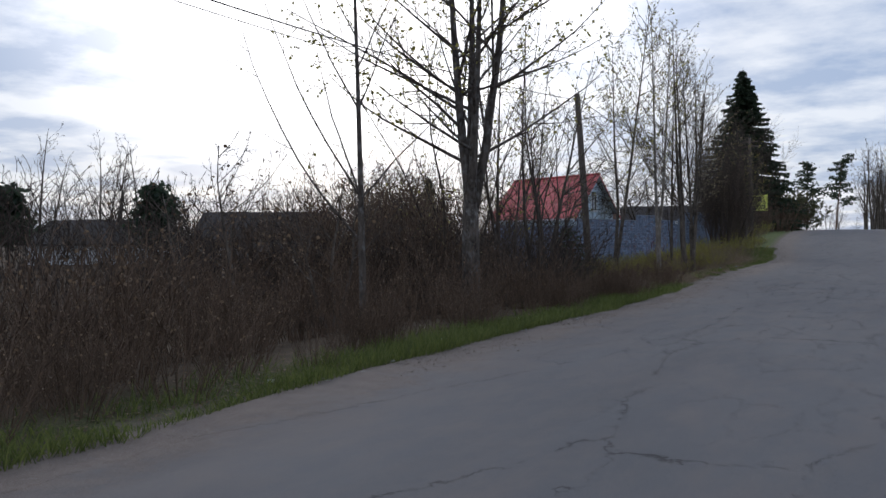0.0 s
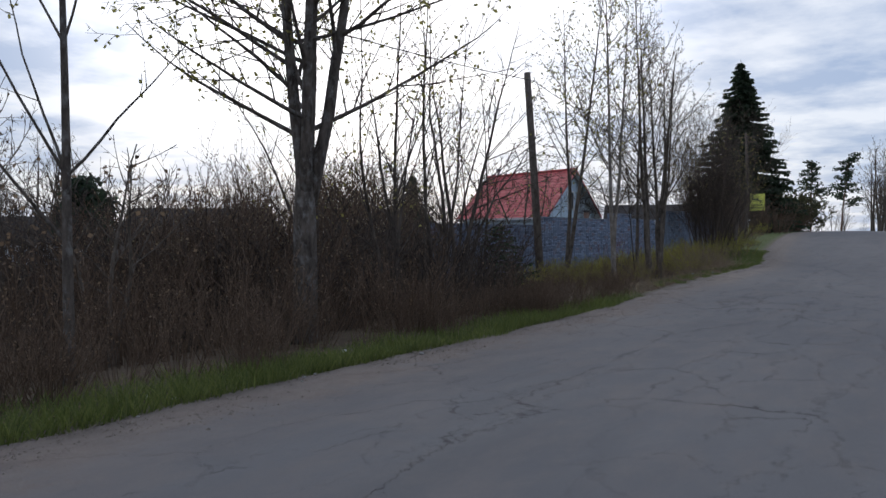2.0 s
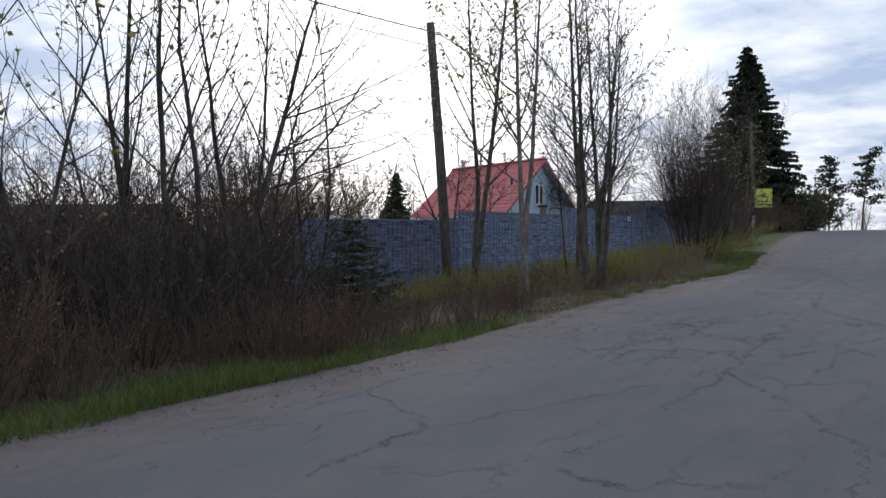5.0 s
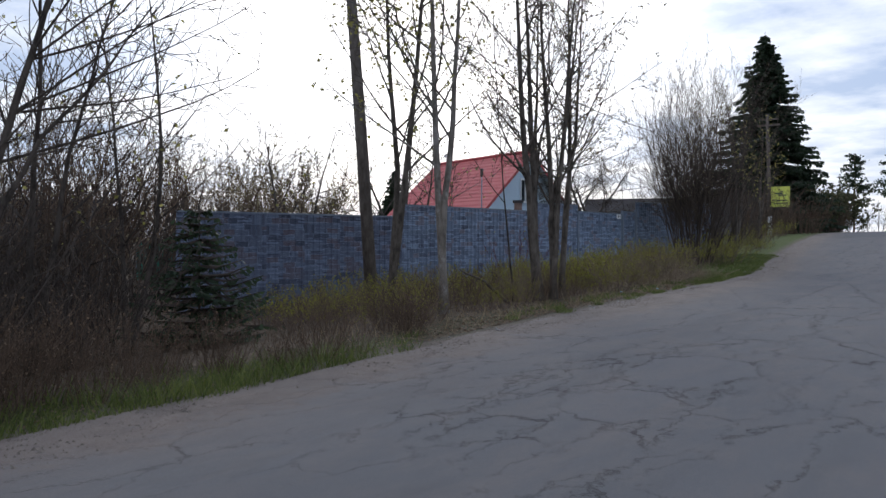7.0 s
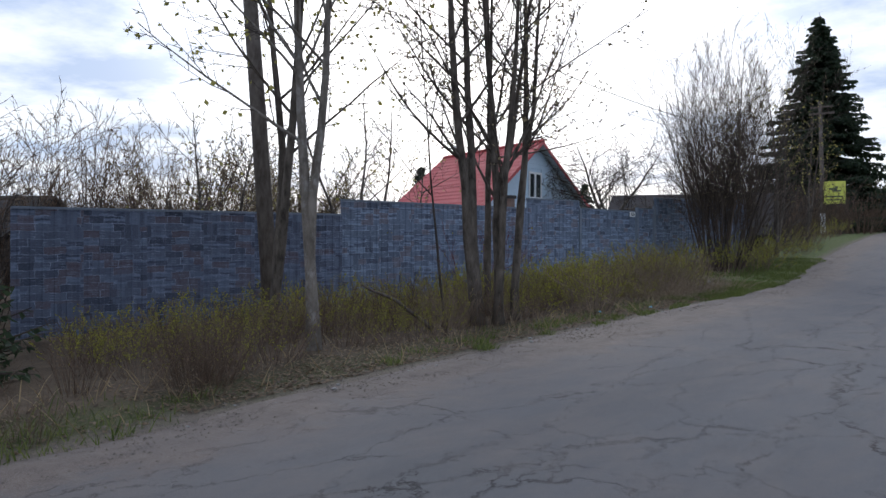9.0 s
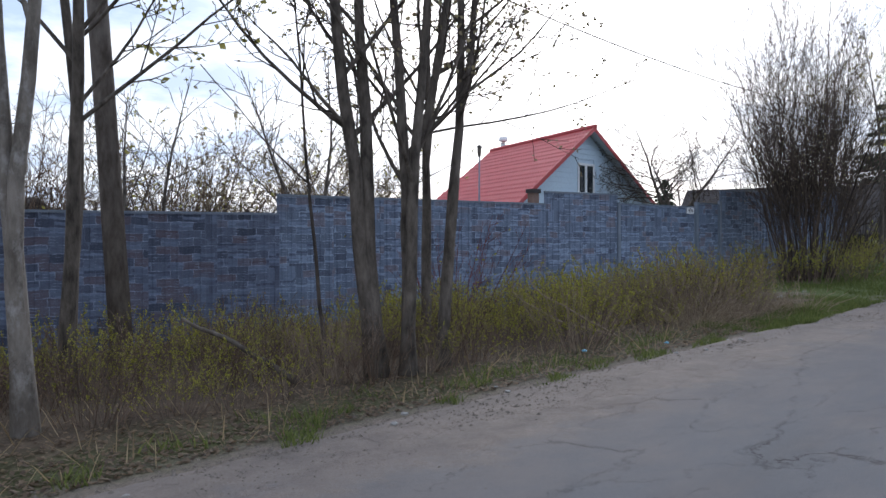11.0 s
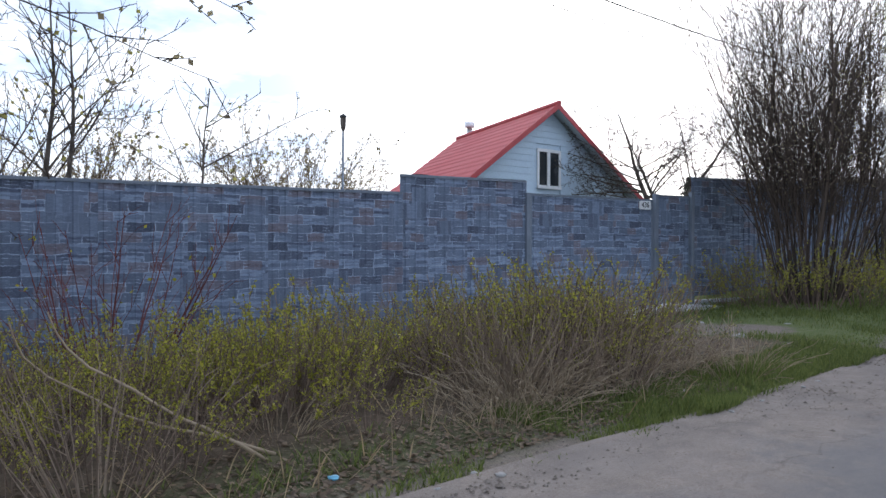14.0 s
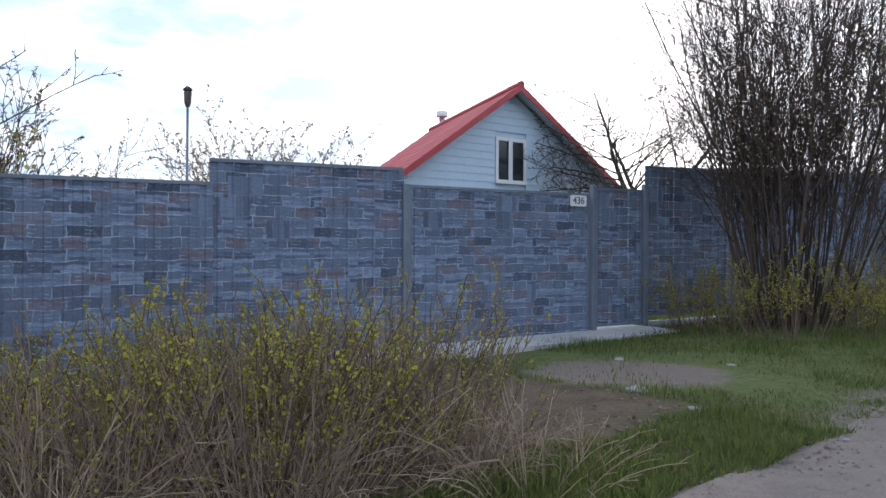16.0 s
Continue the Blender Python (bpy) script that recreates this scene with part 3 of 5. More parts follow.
def gate(name, label, y0, y1, top, low):
    t = thing(name, label, "gate", "", (fence_x(y0), y0, low), FENCE_TURN)
    w, h = (y1 - y0) / math.cos(radians(FENCE_TURN)), top - low
    n = max(1, round(w / 1.13))
    for i in range(n):
        ob = part("sheet", sheet_geo(w / n, 0.03, h - 0.03), M_STONE, t)
        ob.matrix_basis = pose(0, i * w / n, 0)
    for b in ((-0.03, 0, h - 0.04, 0.028, w, h), (-0.03, 0, 0, 0.028, w, 0.04), (-0.03, 0, 0.04, 0.028, 0.04, h - 0.04), (-0.03, w - 0.04, 0.04, 0.028, w, h - 0.04)):
        part("frame_bar", Geo().box(*b), M_POST, t, "blue-grey steel frame bar")
    return t


gate("driveway_gate", "closed stone-print metal driveway gate", 43.05, 46.30, 2.72, 0.50)
gate("wicket_gate", "closed stone-print metal wicket gate", 46.44, 47.47, 2.83, 0.62)
for y, top in ((42.98, 2.72), (46.38, 2.84), (47.52, 2.92)):
    p = part("gate_post", Geo().box(-0.04, -0.045, -0.5, 0.05, 0.05, top - 0.3, None, 0.008), M_POST)
    p.matrix_basis = pose(fence_x(y) + 0.02, y, 0.3, 0, 0, FENCE_TURN)
    tagged(p, "square blue-grey steel gate post", "post", "gate posts")
sill = part("concrete_sill", Geo().box(-0.35, -0.6, -0.3, 0.95, 4.9, 0.0, None, 0.03), M_CONCRETE)
sill.matrix_basis = pose(fence_x(42.6), 42.6, 0.52, 0.8, 0, FENCE_TURN)
tagged(sill, "pale concrete sill under the gates", "sill", kind="")

plate = thing("house_number_plate", "white house number plate reading 436 on the fence", "number plate", "", (fence_x(46.05) + 0.05, 46.05, 2.60), FENCE_TURN)
outline = []
for cx, cz, a0 in ((0.20, 0.11, 0), (-0.20, 0.11, 90), (-0.20, -0.11, 180), (0.20, -0.11, 270)):
    for i in range(4):
        a = radians(a0 + 30 * i)
        outline.append(Vector((0, cx * 0.7 + 0.025 * math.cos(a), cz * 0.55 + 0.025 * math.sin(a))))
part("board", Geo().prism(outline, Vector((-0.012, 0, 0))), M_WHITE, plate)


def lettering(text, size, mat, parent, m, name="number"):
    cu = bpy.data.curves.new(name, "FONT")
    cu.body, cu.size, cu.extrude, cu.align_x, cu.align_y = text, size, 0.002, "CENTER", "CENTER"
    tmp = new(name + "_source", cu)
    me = bpy.data.meshes.new_from_object(tmp.evaluated_get(bpy.context.evaluated_depsgraph_get()))
    bpy.data.objects.remove(tmp)
    bpy.data.curves.remove(cu)
    me.materials.clear()
    me.materials.append(mat)
    ob = new(name, me)
    ob.parent, ob.matrix_basis = parent, m
    return ob


lettering("436", 0.155, M_INK, plate, pose(0.004, 0, 0, 90, 0, 90))


# ---- houses ----
def red_house():
    h = thing("house", "pale blue sided house with a red metal tile roof", "house")
    A = Vector((-18.2, 50.8, 6.02))
    gdir, rdir = Vector((-0.04, 1, 0)).normalized(), Vector((-0.94, 0.34, 0)).normalized()
    up = Vector((0, 0, 1))
    sl, sr, wl, wr, L = 0.655, 0.60, 4.7, 4.7, 8.4
    front = A + rdir * 0.45
    # walls
    zl, zr = A.z - sl * wl, A.z - sr * wr
    base = 0.5
    half = 4.15
    # body of the house below and behind the gable boards
    B = front + rdir * 0.03
    g = Geo()
    out = [B - gdir * half + up * (base - B.z), B + gdir * half + up * (base - B.z), B + gdir * half + up * (-sr * half - 0.14), B + up * -0.16, B - gdir * half + up * (-sl * half - 0.14)]
    g.prism([p.copy() for p in out], rdir * (L - 0.9))
    part("wall", g, M_SIDING, h, "pale blue horizontal siding")
    # boards of the gable, one by one
    row, z = 0.19, A.z - 0.2
    zlow = 2.2
    win = (50.28 - front.y, 51.38 - front.y, 3.52, 4.72)
    while z > zlow:
        z0 = z - row
        def reach(zz, s):
            return max(min((A.z - 0.16 - zz) / s, half), 0.02)
        spans = [(-reach(z, sl), -reach(z0, sl), reach(z, sr), reach(z0, sr))]
        pieces = []
        if z0 < win[3] and z > win[2]:
            pieces = [(spans[0][0], spans[0][1], win[0], win[0]), (win[1], win[1], spans[0][2], spans[0][3])]
        else:
            pieces = spans
        for a_t, a_b, b_t, b_b in pieces:
            f0 = front
            pts = [f0 + gdir * a_b + up * (z0 - f0.z) - rdir * 0.018, f0 + gdir * b_b + up * (z0 - f0.z) - rdir * 0.018, f0 + gdir * b_t + up * (z - f0.z) - rdir * 0.002, f0 + gdir * a_t + up * (z - f0.z) - rdir * 0.002]
            part("siding_board", Geo().prism(pts, rdir * 0.03), M_SIDING, h)
        z = z0
    # roof slopes, pressed into tile rows
    def slope(side, s, w):
        g = Geo()
        g_n, r_n = 54, 170
        down = (gdir * side - up * s)
        nrm = (down.cross(rdir) * (1 if side < 0 else -1)).normalized()
        if nrm.z < 0:
            nrm = -nrm
        for i in range(g_n + 1):
            v = w * i / g_n
            for j in range(r_n + 1):
                u = L * j / r_n
                k = v * math.sqrt(1 + s * s)
                hgt = 0.022 * (0.5 + 0.5 * math.sin(2 * math.pi * u / 0.2)) + 0.03 * ((k / 0.36) % 1.0)
                g.v.append(A + rdir * u + down * v + nrm * hgt)
        for i in range(g_n):
            for j in range(r_n):
                a = i * (r_n + 1) + j
                g.f.append((a, a + 1, a + r_n + 2, a + r_n + 1))
        part("roof_slope", g, M_ROOF, h, "red pressed metal tile roof slope")
        # soffit under the overhang and the verge board along the rake
        e = A + down * w
        part("soffit", Geo().prism([A - up * 0.05, e - up * 0.05, e - up * 0.05 + rdir * L, A - up * 0.05 + rdir * L], up * -0.05), M_SOFFIT, h, "grey boarded soffit")
        part("verge_trim", Geo().prism([A + up * 0.05, e + up * 0.05, e - up * 0.13, A - up * 0.13], rdir * -0.025), M_REDTRIM, h, "red verge trim")
    slope(-1, sl, wl)
    slope(1, sr, wr)
    ridge = Geo().tube([A + up * 0.04 - rdir * 0.05, A + up * 0.04 + rdir * L], [0.09, 0.09], 8)
    part("ridge_cap", ridge, M_ROOF, h, "red ridge cap")
    # window
    def bar(y0, y1, z0, z1, name, mat, out=0.05, par=None):
        p = [front + gdir * y0 + up * (z0 - front.z), front + gdir * y1 + up * (z0 - front.z), front + gdir * y1 + up * (z1 - front.z), front + gdir * y0 + up * (z1 - front.z)]
        return part(name, Geo().prism([q - rdir * out for q in p], rdir * (out + 0.05)), mat, par or h)
    y0, y1, z0, z1 = win
    frame_ob = bar(y0, y1, z1 - 0.09, z1, "window", M_WHITE)
    tagged(frame_ob, "white plastic casement window")
    bar(y0, y1, z0, z0 + 0.1, "window_sill", M_WHITE, 0.09, frame_ob)
    bar(y0, y0 + 0.1, z0 + 0.1, z1 - 0.09, "jamb", M_WHITE, 0.05, frame_ob)
    bar(y1 - 0.1, y1, z0 + 0.1, z1 - 0.09, "jamb", M_WHITE, 0.05, frame_ob)
    mid = y0 + 0.46 * (y1 - y0)
    bar(mid - 0.05, mid + 0.09, z0 + 0.1, z1 - 0.09, "mullion", M_WHITE, 0.055, frame_ob)
    bar(y0 + 0.1, mid - 0.05, z0 + 0.1, z1 - 0.09, "pane", M_GLASS, 0.01, frame_ob)
    bar(mid + 0.09, y1 - 0.1, z0 + 0.1, z1 - 0.09, "pane", M_GLASS, 0.01, frame_ob)
    # flue on the ridge
    c = A + rdir * 7.4 + gdir * 0.15
    flue = part("flue", Geo().tube([c - up * 0.4, c + up * 0.32], [0.11, 0.11], 10), M_ZINC, h, "zinc flue pipe", True)
    part("flue_cap", Geo().tube([c + up * 0.36, c + up * 0.40, c + up * 0.56], [0.19, 0.2, 0.2], 12), M_WHITE, flue, "pale flue cowl", True)


red_house()


def plain_house(label, at, rz, w, d, eave, ridge, wall_mat, roof_mat, windows=()):
    """A low house: gabled along its own x, standing at its middle."""
    h = thing("house", label, "house", "far houses", at, rz)
    g = Geo()
    g.box(-w / 2, -d / 2, -1.0, w / 2, d / 2, eave)
    for s in (-1, 1):
        x = s * w / 2
        g.face((x, -d / 2, eave), (x, d / 2, eave), (x, 0, ridge - 0.08))
    part("wall", g, wall_mat, h)
    for s in (-1, 1):
        o = 0.45
        k = (ridge - eave) / (d / 2)
        p = [Vector((-w / 2 - o, s * (d / 2 + o), eave - k * o)), Vector((w / 2 + o, s * (d / 2 + o), eave - k * o)), Vector((w / 2 + o, 0, ridge)), Vector((-w / 2 - o, 0, ridge))]
        part("roof", Geo().prism(p, Vector((0, 0, 0.12))), roof_mat, h)
    for x, z in windows:
        win = part("window", Geo().box(x - 0.5, -d / 2 - 0.05, z - 0.6, x + 0.5, -d / 2 - 0.01, z + 0.6), M_WHITE, h)
        part("pane", Geo().box(x - 0.4, -d / 2 - 0.07, z - 0.5, x + 0.4, -d / 2 - 0.055, z + 0.5), M_GLASS, win)
    return h


plain_house("dark weathered house behind bare apple trees", (-16.8, 63.5, 0.6), 18, 7.5, 7, 1.6, 3.6, M_DARKWOOD, M_DARKROOF)
plain_house("dark low house with a slate roof beyond the thicket", (-31, 32.5, -0.6), 32, 6.2, 5, 2.4, 3.7, M_DARKWOOD, M_DARKROOF, ((-1.5, 1.2), (1.2, 1.2)))
plain_house("tumbledown dark timber shed in the undergrowth", (-17.3, 20.5, -0.5), 40, 3.6, 2.4, 1.55, 1.95, M_DARKWOOD, M_DARKROOF)
plain_house("grey house with a low roof far beyond the trees", (-46, 33, -0.5), 20, 8, 6, 2.0, 3.4, M_SOFFIT, M_DARKROOF)

stack = thing("stove_chimney", "small brick stove chimney with a dark cap behind the fence", "chimney", "", (-13.9, 42.1, 0.4))
part("shaft", Geo().box(-0.11, -0.11, -0.3, 0.11, 0.11, 2.62, None, 0.01), simple("brick_stack", (0.16, 0.1, 0.08), (0.24, 0.16, 0.13), 7, 0.9), stack)
part("cap", Geo().box(-0.15, -0.15, 2.621, 0.15, 0.15, 2.72, None, 0.02), M_DARKROOF, stack)


# ---- plants ----
def wander(start, d, length, rng, n, wob, up):
    pts, p, d = [start.copy()], start.copy(), d.normalized()
    for i in range(n):
        d = (d + Vector((rng.uniform(-wob, wob), rng.uniform(-wob, wob), rng.uniform(-wob, wob) * 0.6 + up))).normalized()
        p = p + d * (length / n)
        pts.append(p)
    return pts, d


def side_way(d, angle, rng):
    u = d.cross(Vector((rng.uniform(-1, 1), rng.uniform(-1, 1), rng.uniform(-0.4, 0.4))))
    u = u.normalized() if u.length > 1e-3 else Vector((1, 0, 0))
    return (d * math.cos(angle) + u * math.sin(angle)).normalized()


def leaf_at(geo, p, size, rng):
    a = Vector((rng.uniform(-1, 1), rng.uniform(-1, 1), rng.uniform(-1, 0.4))).normalized() * size
    b = a.cross(Vector((rng.uniform(-1, 1), rng.uniform(-1, 1), rng.uniform(-1, 1)))).normalized() * size * 0.38
    geo.face(p, p + a * 0.5 + b, p + a, p + a * 0.5 - b)


def sprays(crown, leaves, path, radius, rng, s, level):
    """Side shoots along a path; level counts how many times they may still divide."""
    n = len(path) - 1
    total = sum((path[i + 1] - path[i]).length for i in range(n))
    count = max(2, int(total * s["density"] * (1.0 if level == s["levels"] else 1.5)))
    for c in range(count):
        f = s.get("bare", 0.15) + (1 - s.get("bare", 0.15)) * (c + rng.random()) / count
        i = min(int(f * n), n - 1)
        k = f * n - i
        p = path[i].lerp(path[i + 1], k)
        d = (path[i + 1] - path[i]).normalized()
        length = total * s["ratio"] * (1.1 - 0.7 * f) * rng.uniform(0.6, 1.2)
        if length < 0.08:
            continue
        way = side_way(d, radians(s["angle"] * rng.uniform(0.7, 1.3)), rng)
        sub, _ = wander(p, way, length, rng, 3 if level > 1 else 2, s["wob"], s["up"])
        r0 = max(radius * (1 - 0.75 * f) * 0.5, s["thin"])
        m = len(sub)
        crown.tube(sub, [max(r0 * (1 - 0.8 * j / (m - 1)), s["thin"] * 0.5) for j in range(m)], 4 if level > 1 and r0 > 0.012 else 3, False)
        if level > 1:
            sprays(crown, leaves, sub, r0, rng, s, level - 1)
        elif leaves is not None:
            for _ in range(s["leaves"]):
                if rng.random() < s.get("leafy", 1.0):
                    j = rng.randrange(1, m)
                    leaf_at(leaves, sub[j - 1].lerp(sub[j], rng.random()), s["leaf"] * rng.uniform(0.6, 1.3), rng)


BASIC = dict(density=3.4, ratio=0.46, angle=42, wob=0.2, up=0.06, thin=0.0065, levels=2, leaves=2, leaf=0.08, leafy=0.8)


def lean(a, b=0.0, c=1.0, yaw=33.0):
    """A direction from steps to the right of, ahead of and above a walker who faces yaw degrees left of +y."""
    q = radians(yaw)
    return Vector((a * math.cos(q) - b * math.sin(q), a * math.sin(q) + b * math.cos(q), c))


def tree(label, at, height, r, seed, stems=((0, 0, 1.0),), limbs=9, first=0.3, limb_len=0.42, limb_angle=38, limb_up=0.10, bark_mat=None, twig_mat=None, leaf_mat=None, group="roadside trees", wob=0.05, name="tree", twigs=None, scale=1.0, fork=0.0, extra=(), yaw=33.0):
    """stems: lean to the right and ahead per metre, the share of the height and, for a crooked one, its knees as (right, height). fork: height at which one trunk divides into them.
    extra: limbs given one by one, as height, (right, ahead, up) and length."""
    rng = random.Random(seed)
    s = {**BASIC, **(twigs or {})}
    t = thing(name, label, "tree", group, at, 0, scale)
    crown, leaves = Geo(), (Geo() if leaf_mat else None)
    bark_mat, twig_mat = bark_mat or M_BARK, twig_mat or M_TWIG
    if fork:
        low, _ = wander(Vector((0, 0, -0.25)), lean(0, 0), fork + 0.25, rng, 5, 0.02, 0.0)
        part("trunk", Geo().tube(low, [r * q for q in (1.4, 1.08, 1.0, 0.97, 0.95, 0.7)], 11), bark_mat, t, "", True)
        root = low[-1] - Vector((0, 0, 0.4))
        r = r * 0.62

    def limb(p, way, length, r0, up):
        sub, _ = wander(p, way, length, rng, 7, 0.10, up)
        part("limb", Geo().tube(sub, [max(r0 * (1 - 0.85 * j / 7), 0.006) for j in range(8)], 5, False), bark_mat, t, "", True)
        sprays(crown, leaves, sub, r0, rng, s, s["levels"])

    for k, (la, lb, share, *knees) in enumerate(stems):
        h = height * share - fork
        d0 = lean(la, lb, 1.0, yaw)
        start = root if fork else Vector((0, 0, -0.25)) + (Vector((d0.x, d0.y, 0)) * (r * 0.8 / max(Vector((d0.x, d0.y)).length, 0.01)) if len(stems) > 1 else Vector((0, 0, 0)))
        path, _ = wander(start, d0, h, rng, 12, wob, 0.012)
        if knees:
            bend = [(z, a) for a, z in knees[0]]
            path = []
            z0 = fork - 0.4 if fork else -0.25
            for i in range(13):
                z = z0 + (height * share - z0) * i / 12
                over = max(z - bend[-1][0], 0)
                path.append(lean(lerp(bend, z) + la * over + rng.uniform(-wob, wob) * 0.25, lb * z + rng.uniform(-wob, wob) * 0.25, z, yaw))
        rr = r * (0.7 + 0.3 * share)
        radii = [max(rr * (1 - (i / 12) ** 0.9 * 0.93), 0.010) for i in range(13)]
        radii[0] *= 1.1 if fork else 1.45
        part("trunk", Geo().tube(path, radii, 9), bark_mat, t, "", True)
        for c in range(limbs):
            f = first + (0.97 - first) * (c + rng.random() * 0.7) / limbs
            i = min(int(f * 12), 11)
            p = path[i].lerp(path[i + 1], f * 12 - i)
            d = (path[i + 1] - path[i]).normalized()
            length = h * limb_len * (1.12 - 0.85 * (f - first) / (1 - first)) * rng.uniform(0.75, 1.15)
            limb(p, side_way(d, radians(limb_angle * rng.uniform(0.75, 1.3)), rng), length, max(radii[i] * 0.44, 0.012), limb_up)
        sprays(crown, leaves, path[7:], radii[7], rng, s, s["levels"])
        if k == 0:
            for z, (a, b, c), length in extra:
                i = max(0, min(11, int((z - path[0].z) / max(path[12].z - path[0].z, 0.1) * 12)))
                limb(path[i].lerp(path[i + 1], 0.5), lean(a, b, c, yaw), length, max(radii[i] * 0.4, 0.016), 0.02)
    tagged(part("crown", crown, twig_mat, t), kind="stuff")
    if leaf_mat and leaves.f:
        tagged(part("leaves", leaves, leaf_mat, t), kind="stuff")
    return t


def shrub(name, label, seed, height, spread, stems, twig_mat, leaf_mat, at=(0, 0, 0), group="shrubs", leaf_n=2, leaf_size=0.05, density=3.0, ratio=0.35, r=0.012, base=0.25, category="shrub", levels=1, up=0.05, bare=0.3, arch=0.0, rz=0, scale=1.0, thin=0.0045, leafy=0.9, wob=0.07, thick=0, angle=34):
    rng = random.Random(seed)
    t = thing(name, label, category, group, at, rz, scale)
    crown, leaves = Geo(), Geo()
    s = {**BASIC, "density": density, "ratio": ratio, "leaves": leaf_n, "leaf": leaf_size, "levels": levels, "thin": thin, "leafy": leafy, "up": up, "bare": bare, "angle": angle}
    for k in range(stems):
        a, q = rng.uniform(0, 2 * math.pi), math.sqrt(rng.random())
        p = Vector((math.cos(a) * q * base, math.sin(a) * q * base, -0.1))
        way = Vector((math.cos(a) * q * spread, math.sin(a) * q * spread, 1))
        h = height * rng.uniform(0.55, 1.05)
        path, _ = wander(p, way, h, rng, 6, wob, 0.02 - arch)
        rr = r * rng.uniform(0.6, 1.2) * (2.4 if k < thick else 1.0)
        crown.tube(path, [max(rr * (1 - 0.85 * i / 6), 0.003) for i in range(7)], 4, False)
        sprays(crown, leaves, path, rr, rng, s, levels)
    tagged(part("thicket", crown, twig_mat, t), kind="stuff")
    if leaf_mat and leaves.f:
        tagged(part("leaves", leaves, leaf_mat, t), kind="stuff")
    return t


def on_ground(x, y, dz=0.0):
    return (x, y, ground_z(x, y) + dz)


# the big maple by the verge
tree("large many-limbed maple with lichen bark and opening buds", on_ground(-6.6, 13.6), 10.5, 0.185, 11,
     ((-0.08, 0.0, 1.0, ((0.0, 2.3), (-0.07, 2.8), (-0.2, 3.8), (-0.3, 5.2))), (0.1, 0.03, 1.0, ((0.04, 2.2), (0.18, 2.75), (0.39, 3.7), (0.47, 4.5), (0.6, 5.3))), (0.02, 0.08, 0.95, ((0.0, 2.4), (0.04, 3.2), (0.09, 4.4), (0.11, 5.2))), (0.06, -0.14, 0.85)),
     11, 0.16, 0.48, 50, 0.04, M_BARK_LICHEN, M_TWIG, M_LEAF_BUD, twigs=dict(density=2.9, leaves=3, leaf=0.08), yaw=42, fork=2.5,
     extra=((4.2, (-1.6, 0, 1.0), 3.0), (3.6, (-1.0, -0.3, 0.7), 2.4), (3.3, (2.2, 0.1, 0.9), 4.2), (4.2, (2.2, 0.3, 0.7), 4.0), (5.2, (2.0, -0.3, 1.2), 3.6), (3.4, (-1.9, 0.3, 0.9), 3.4)))
tree("slender young tree with long straight rising branches", on_ground(-6.2, 9.5), 8.5, 0.068, 12, ((0, 0, 1.0),), 7, 0.5, 0.4, 36, 0.03, M_BARK_LICHEN, M_TWIG, M_LEAF_BUD, wob=0.02,
     twigs=dict(density=1.3, levels=1, ratio=0.24, leaves=2, leaf=0.07, bare=0.3),
     extra=((2.4, (-1.5, 0.3, 2.4), 3.6), (1.6, (-2.3, -0.2, 2.5), 3.8), (2.45, (1.3, 0, 1.15), 1.9), (3.3, (-1.0, 0.3, 1.9), 3.0), (3.3, (0.8, -0.3, 1.6), 2.2), (2.0, (-0.6, 0.2, 2.2), 2.4)))
tree("small crooked dark tree in the brushwood", on_ground(-8.6, 11.6), 3.6, 0.06, 18, ((0.05, 0, 1.0), (-0.3, 0.1, 0.9), (0.4, 0, 0.9)), 7, 0.35, 0.5, 50, 0.05, M_BARK, M_TWIG, M_LEAF_BROWN, "thicket trees", 0.14, twigs=dict(leafy=0.4))
tree("small crooked dark tree in the brushwood", on_ground(-10.4, 10.4), 4.2, 0.06, 19, ((0.15, 0, 1.0), (-0.4, 0.1, 0.9)), 8, 0.35, 0.55, 50, 0.05, M_BARK, M_TWIG, M_LEAF_BROWN, "thicket trees", 0.14, twigs=dict(leafy=0.4, density=4.2))
tree("pale-barked birch with dark scars leaning beside the road", on_ground(-7.13, 27.92), 9.5, 0.084, 13,
     ((-0.04, 0.0, 1.0, ((0.06, 0), (-0.01, 1.1), (-0.04, 1.9), (-0.11, 2.6), (-0.14, 3.3), (-0.15, 3.8))), (0.04, -0.03, 0.9, ((0.05, 0), (-0.01, 1.1), (-0.02, 1.8), (0.07, 2.3), (0.14, 3.0), (0.17, 3.9)))),
     10, 0.36, 0.36, 44, 0.06, M_BARK_PALE, M_TWIG, M_LEAF_BUD, twigs=dict(density=3.4, leaves=2), yaw=66,
     extra=((2.7, (-1.0, 0.1, 0.6), 2.4), (3.3, (-0.9, -0.2, 0.9), 2.2), (3.0, (0.9, -0.5, 1.5), 2.6)))
tree("twin-stemmed grey tree near the fence", on_ground(-9.1, 29.07), 10.0, 0.088, 14,
     ((0.02, -0.15, 1.0, ((-0.14, 0), (-0.1, 0.9), (-0.04, 1.7), (0.0, 2.4), (0.05, 3.2), (0.07, 4.5))), (-0.06, -0.02, 0.9, ((-0.12, 0), (-0.04, 1.7), (0.02, 2.6), (-0.1, 3.8), (-0.2, 5.0)))),
     10, 0.32, 0.36, 44, 0.07, M_BARK, M_TWIG, M_LEAF_BUD, twigs=dict(density=3.4), yaw=65, extra=((2.4, (1.5, 0.1, 1.2), 3.0), (3.4, (1.3, -0.2, 1.6), 2.6)))
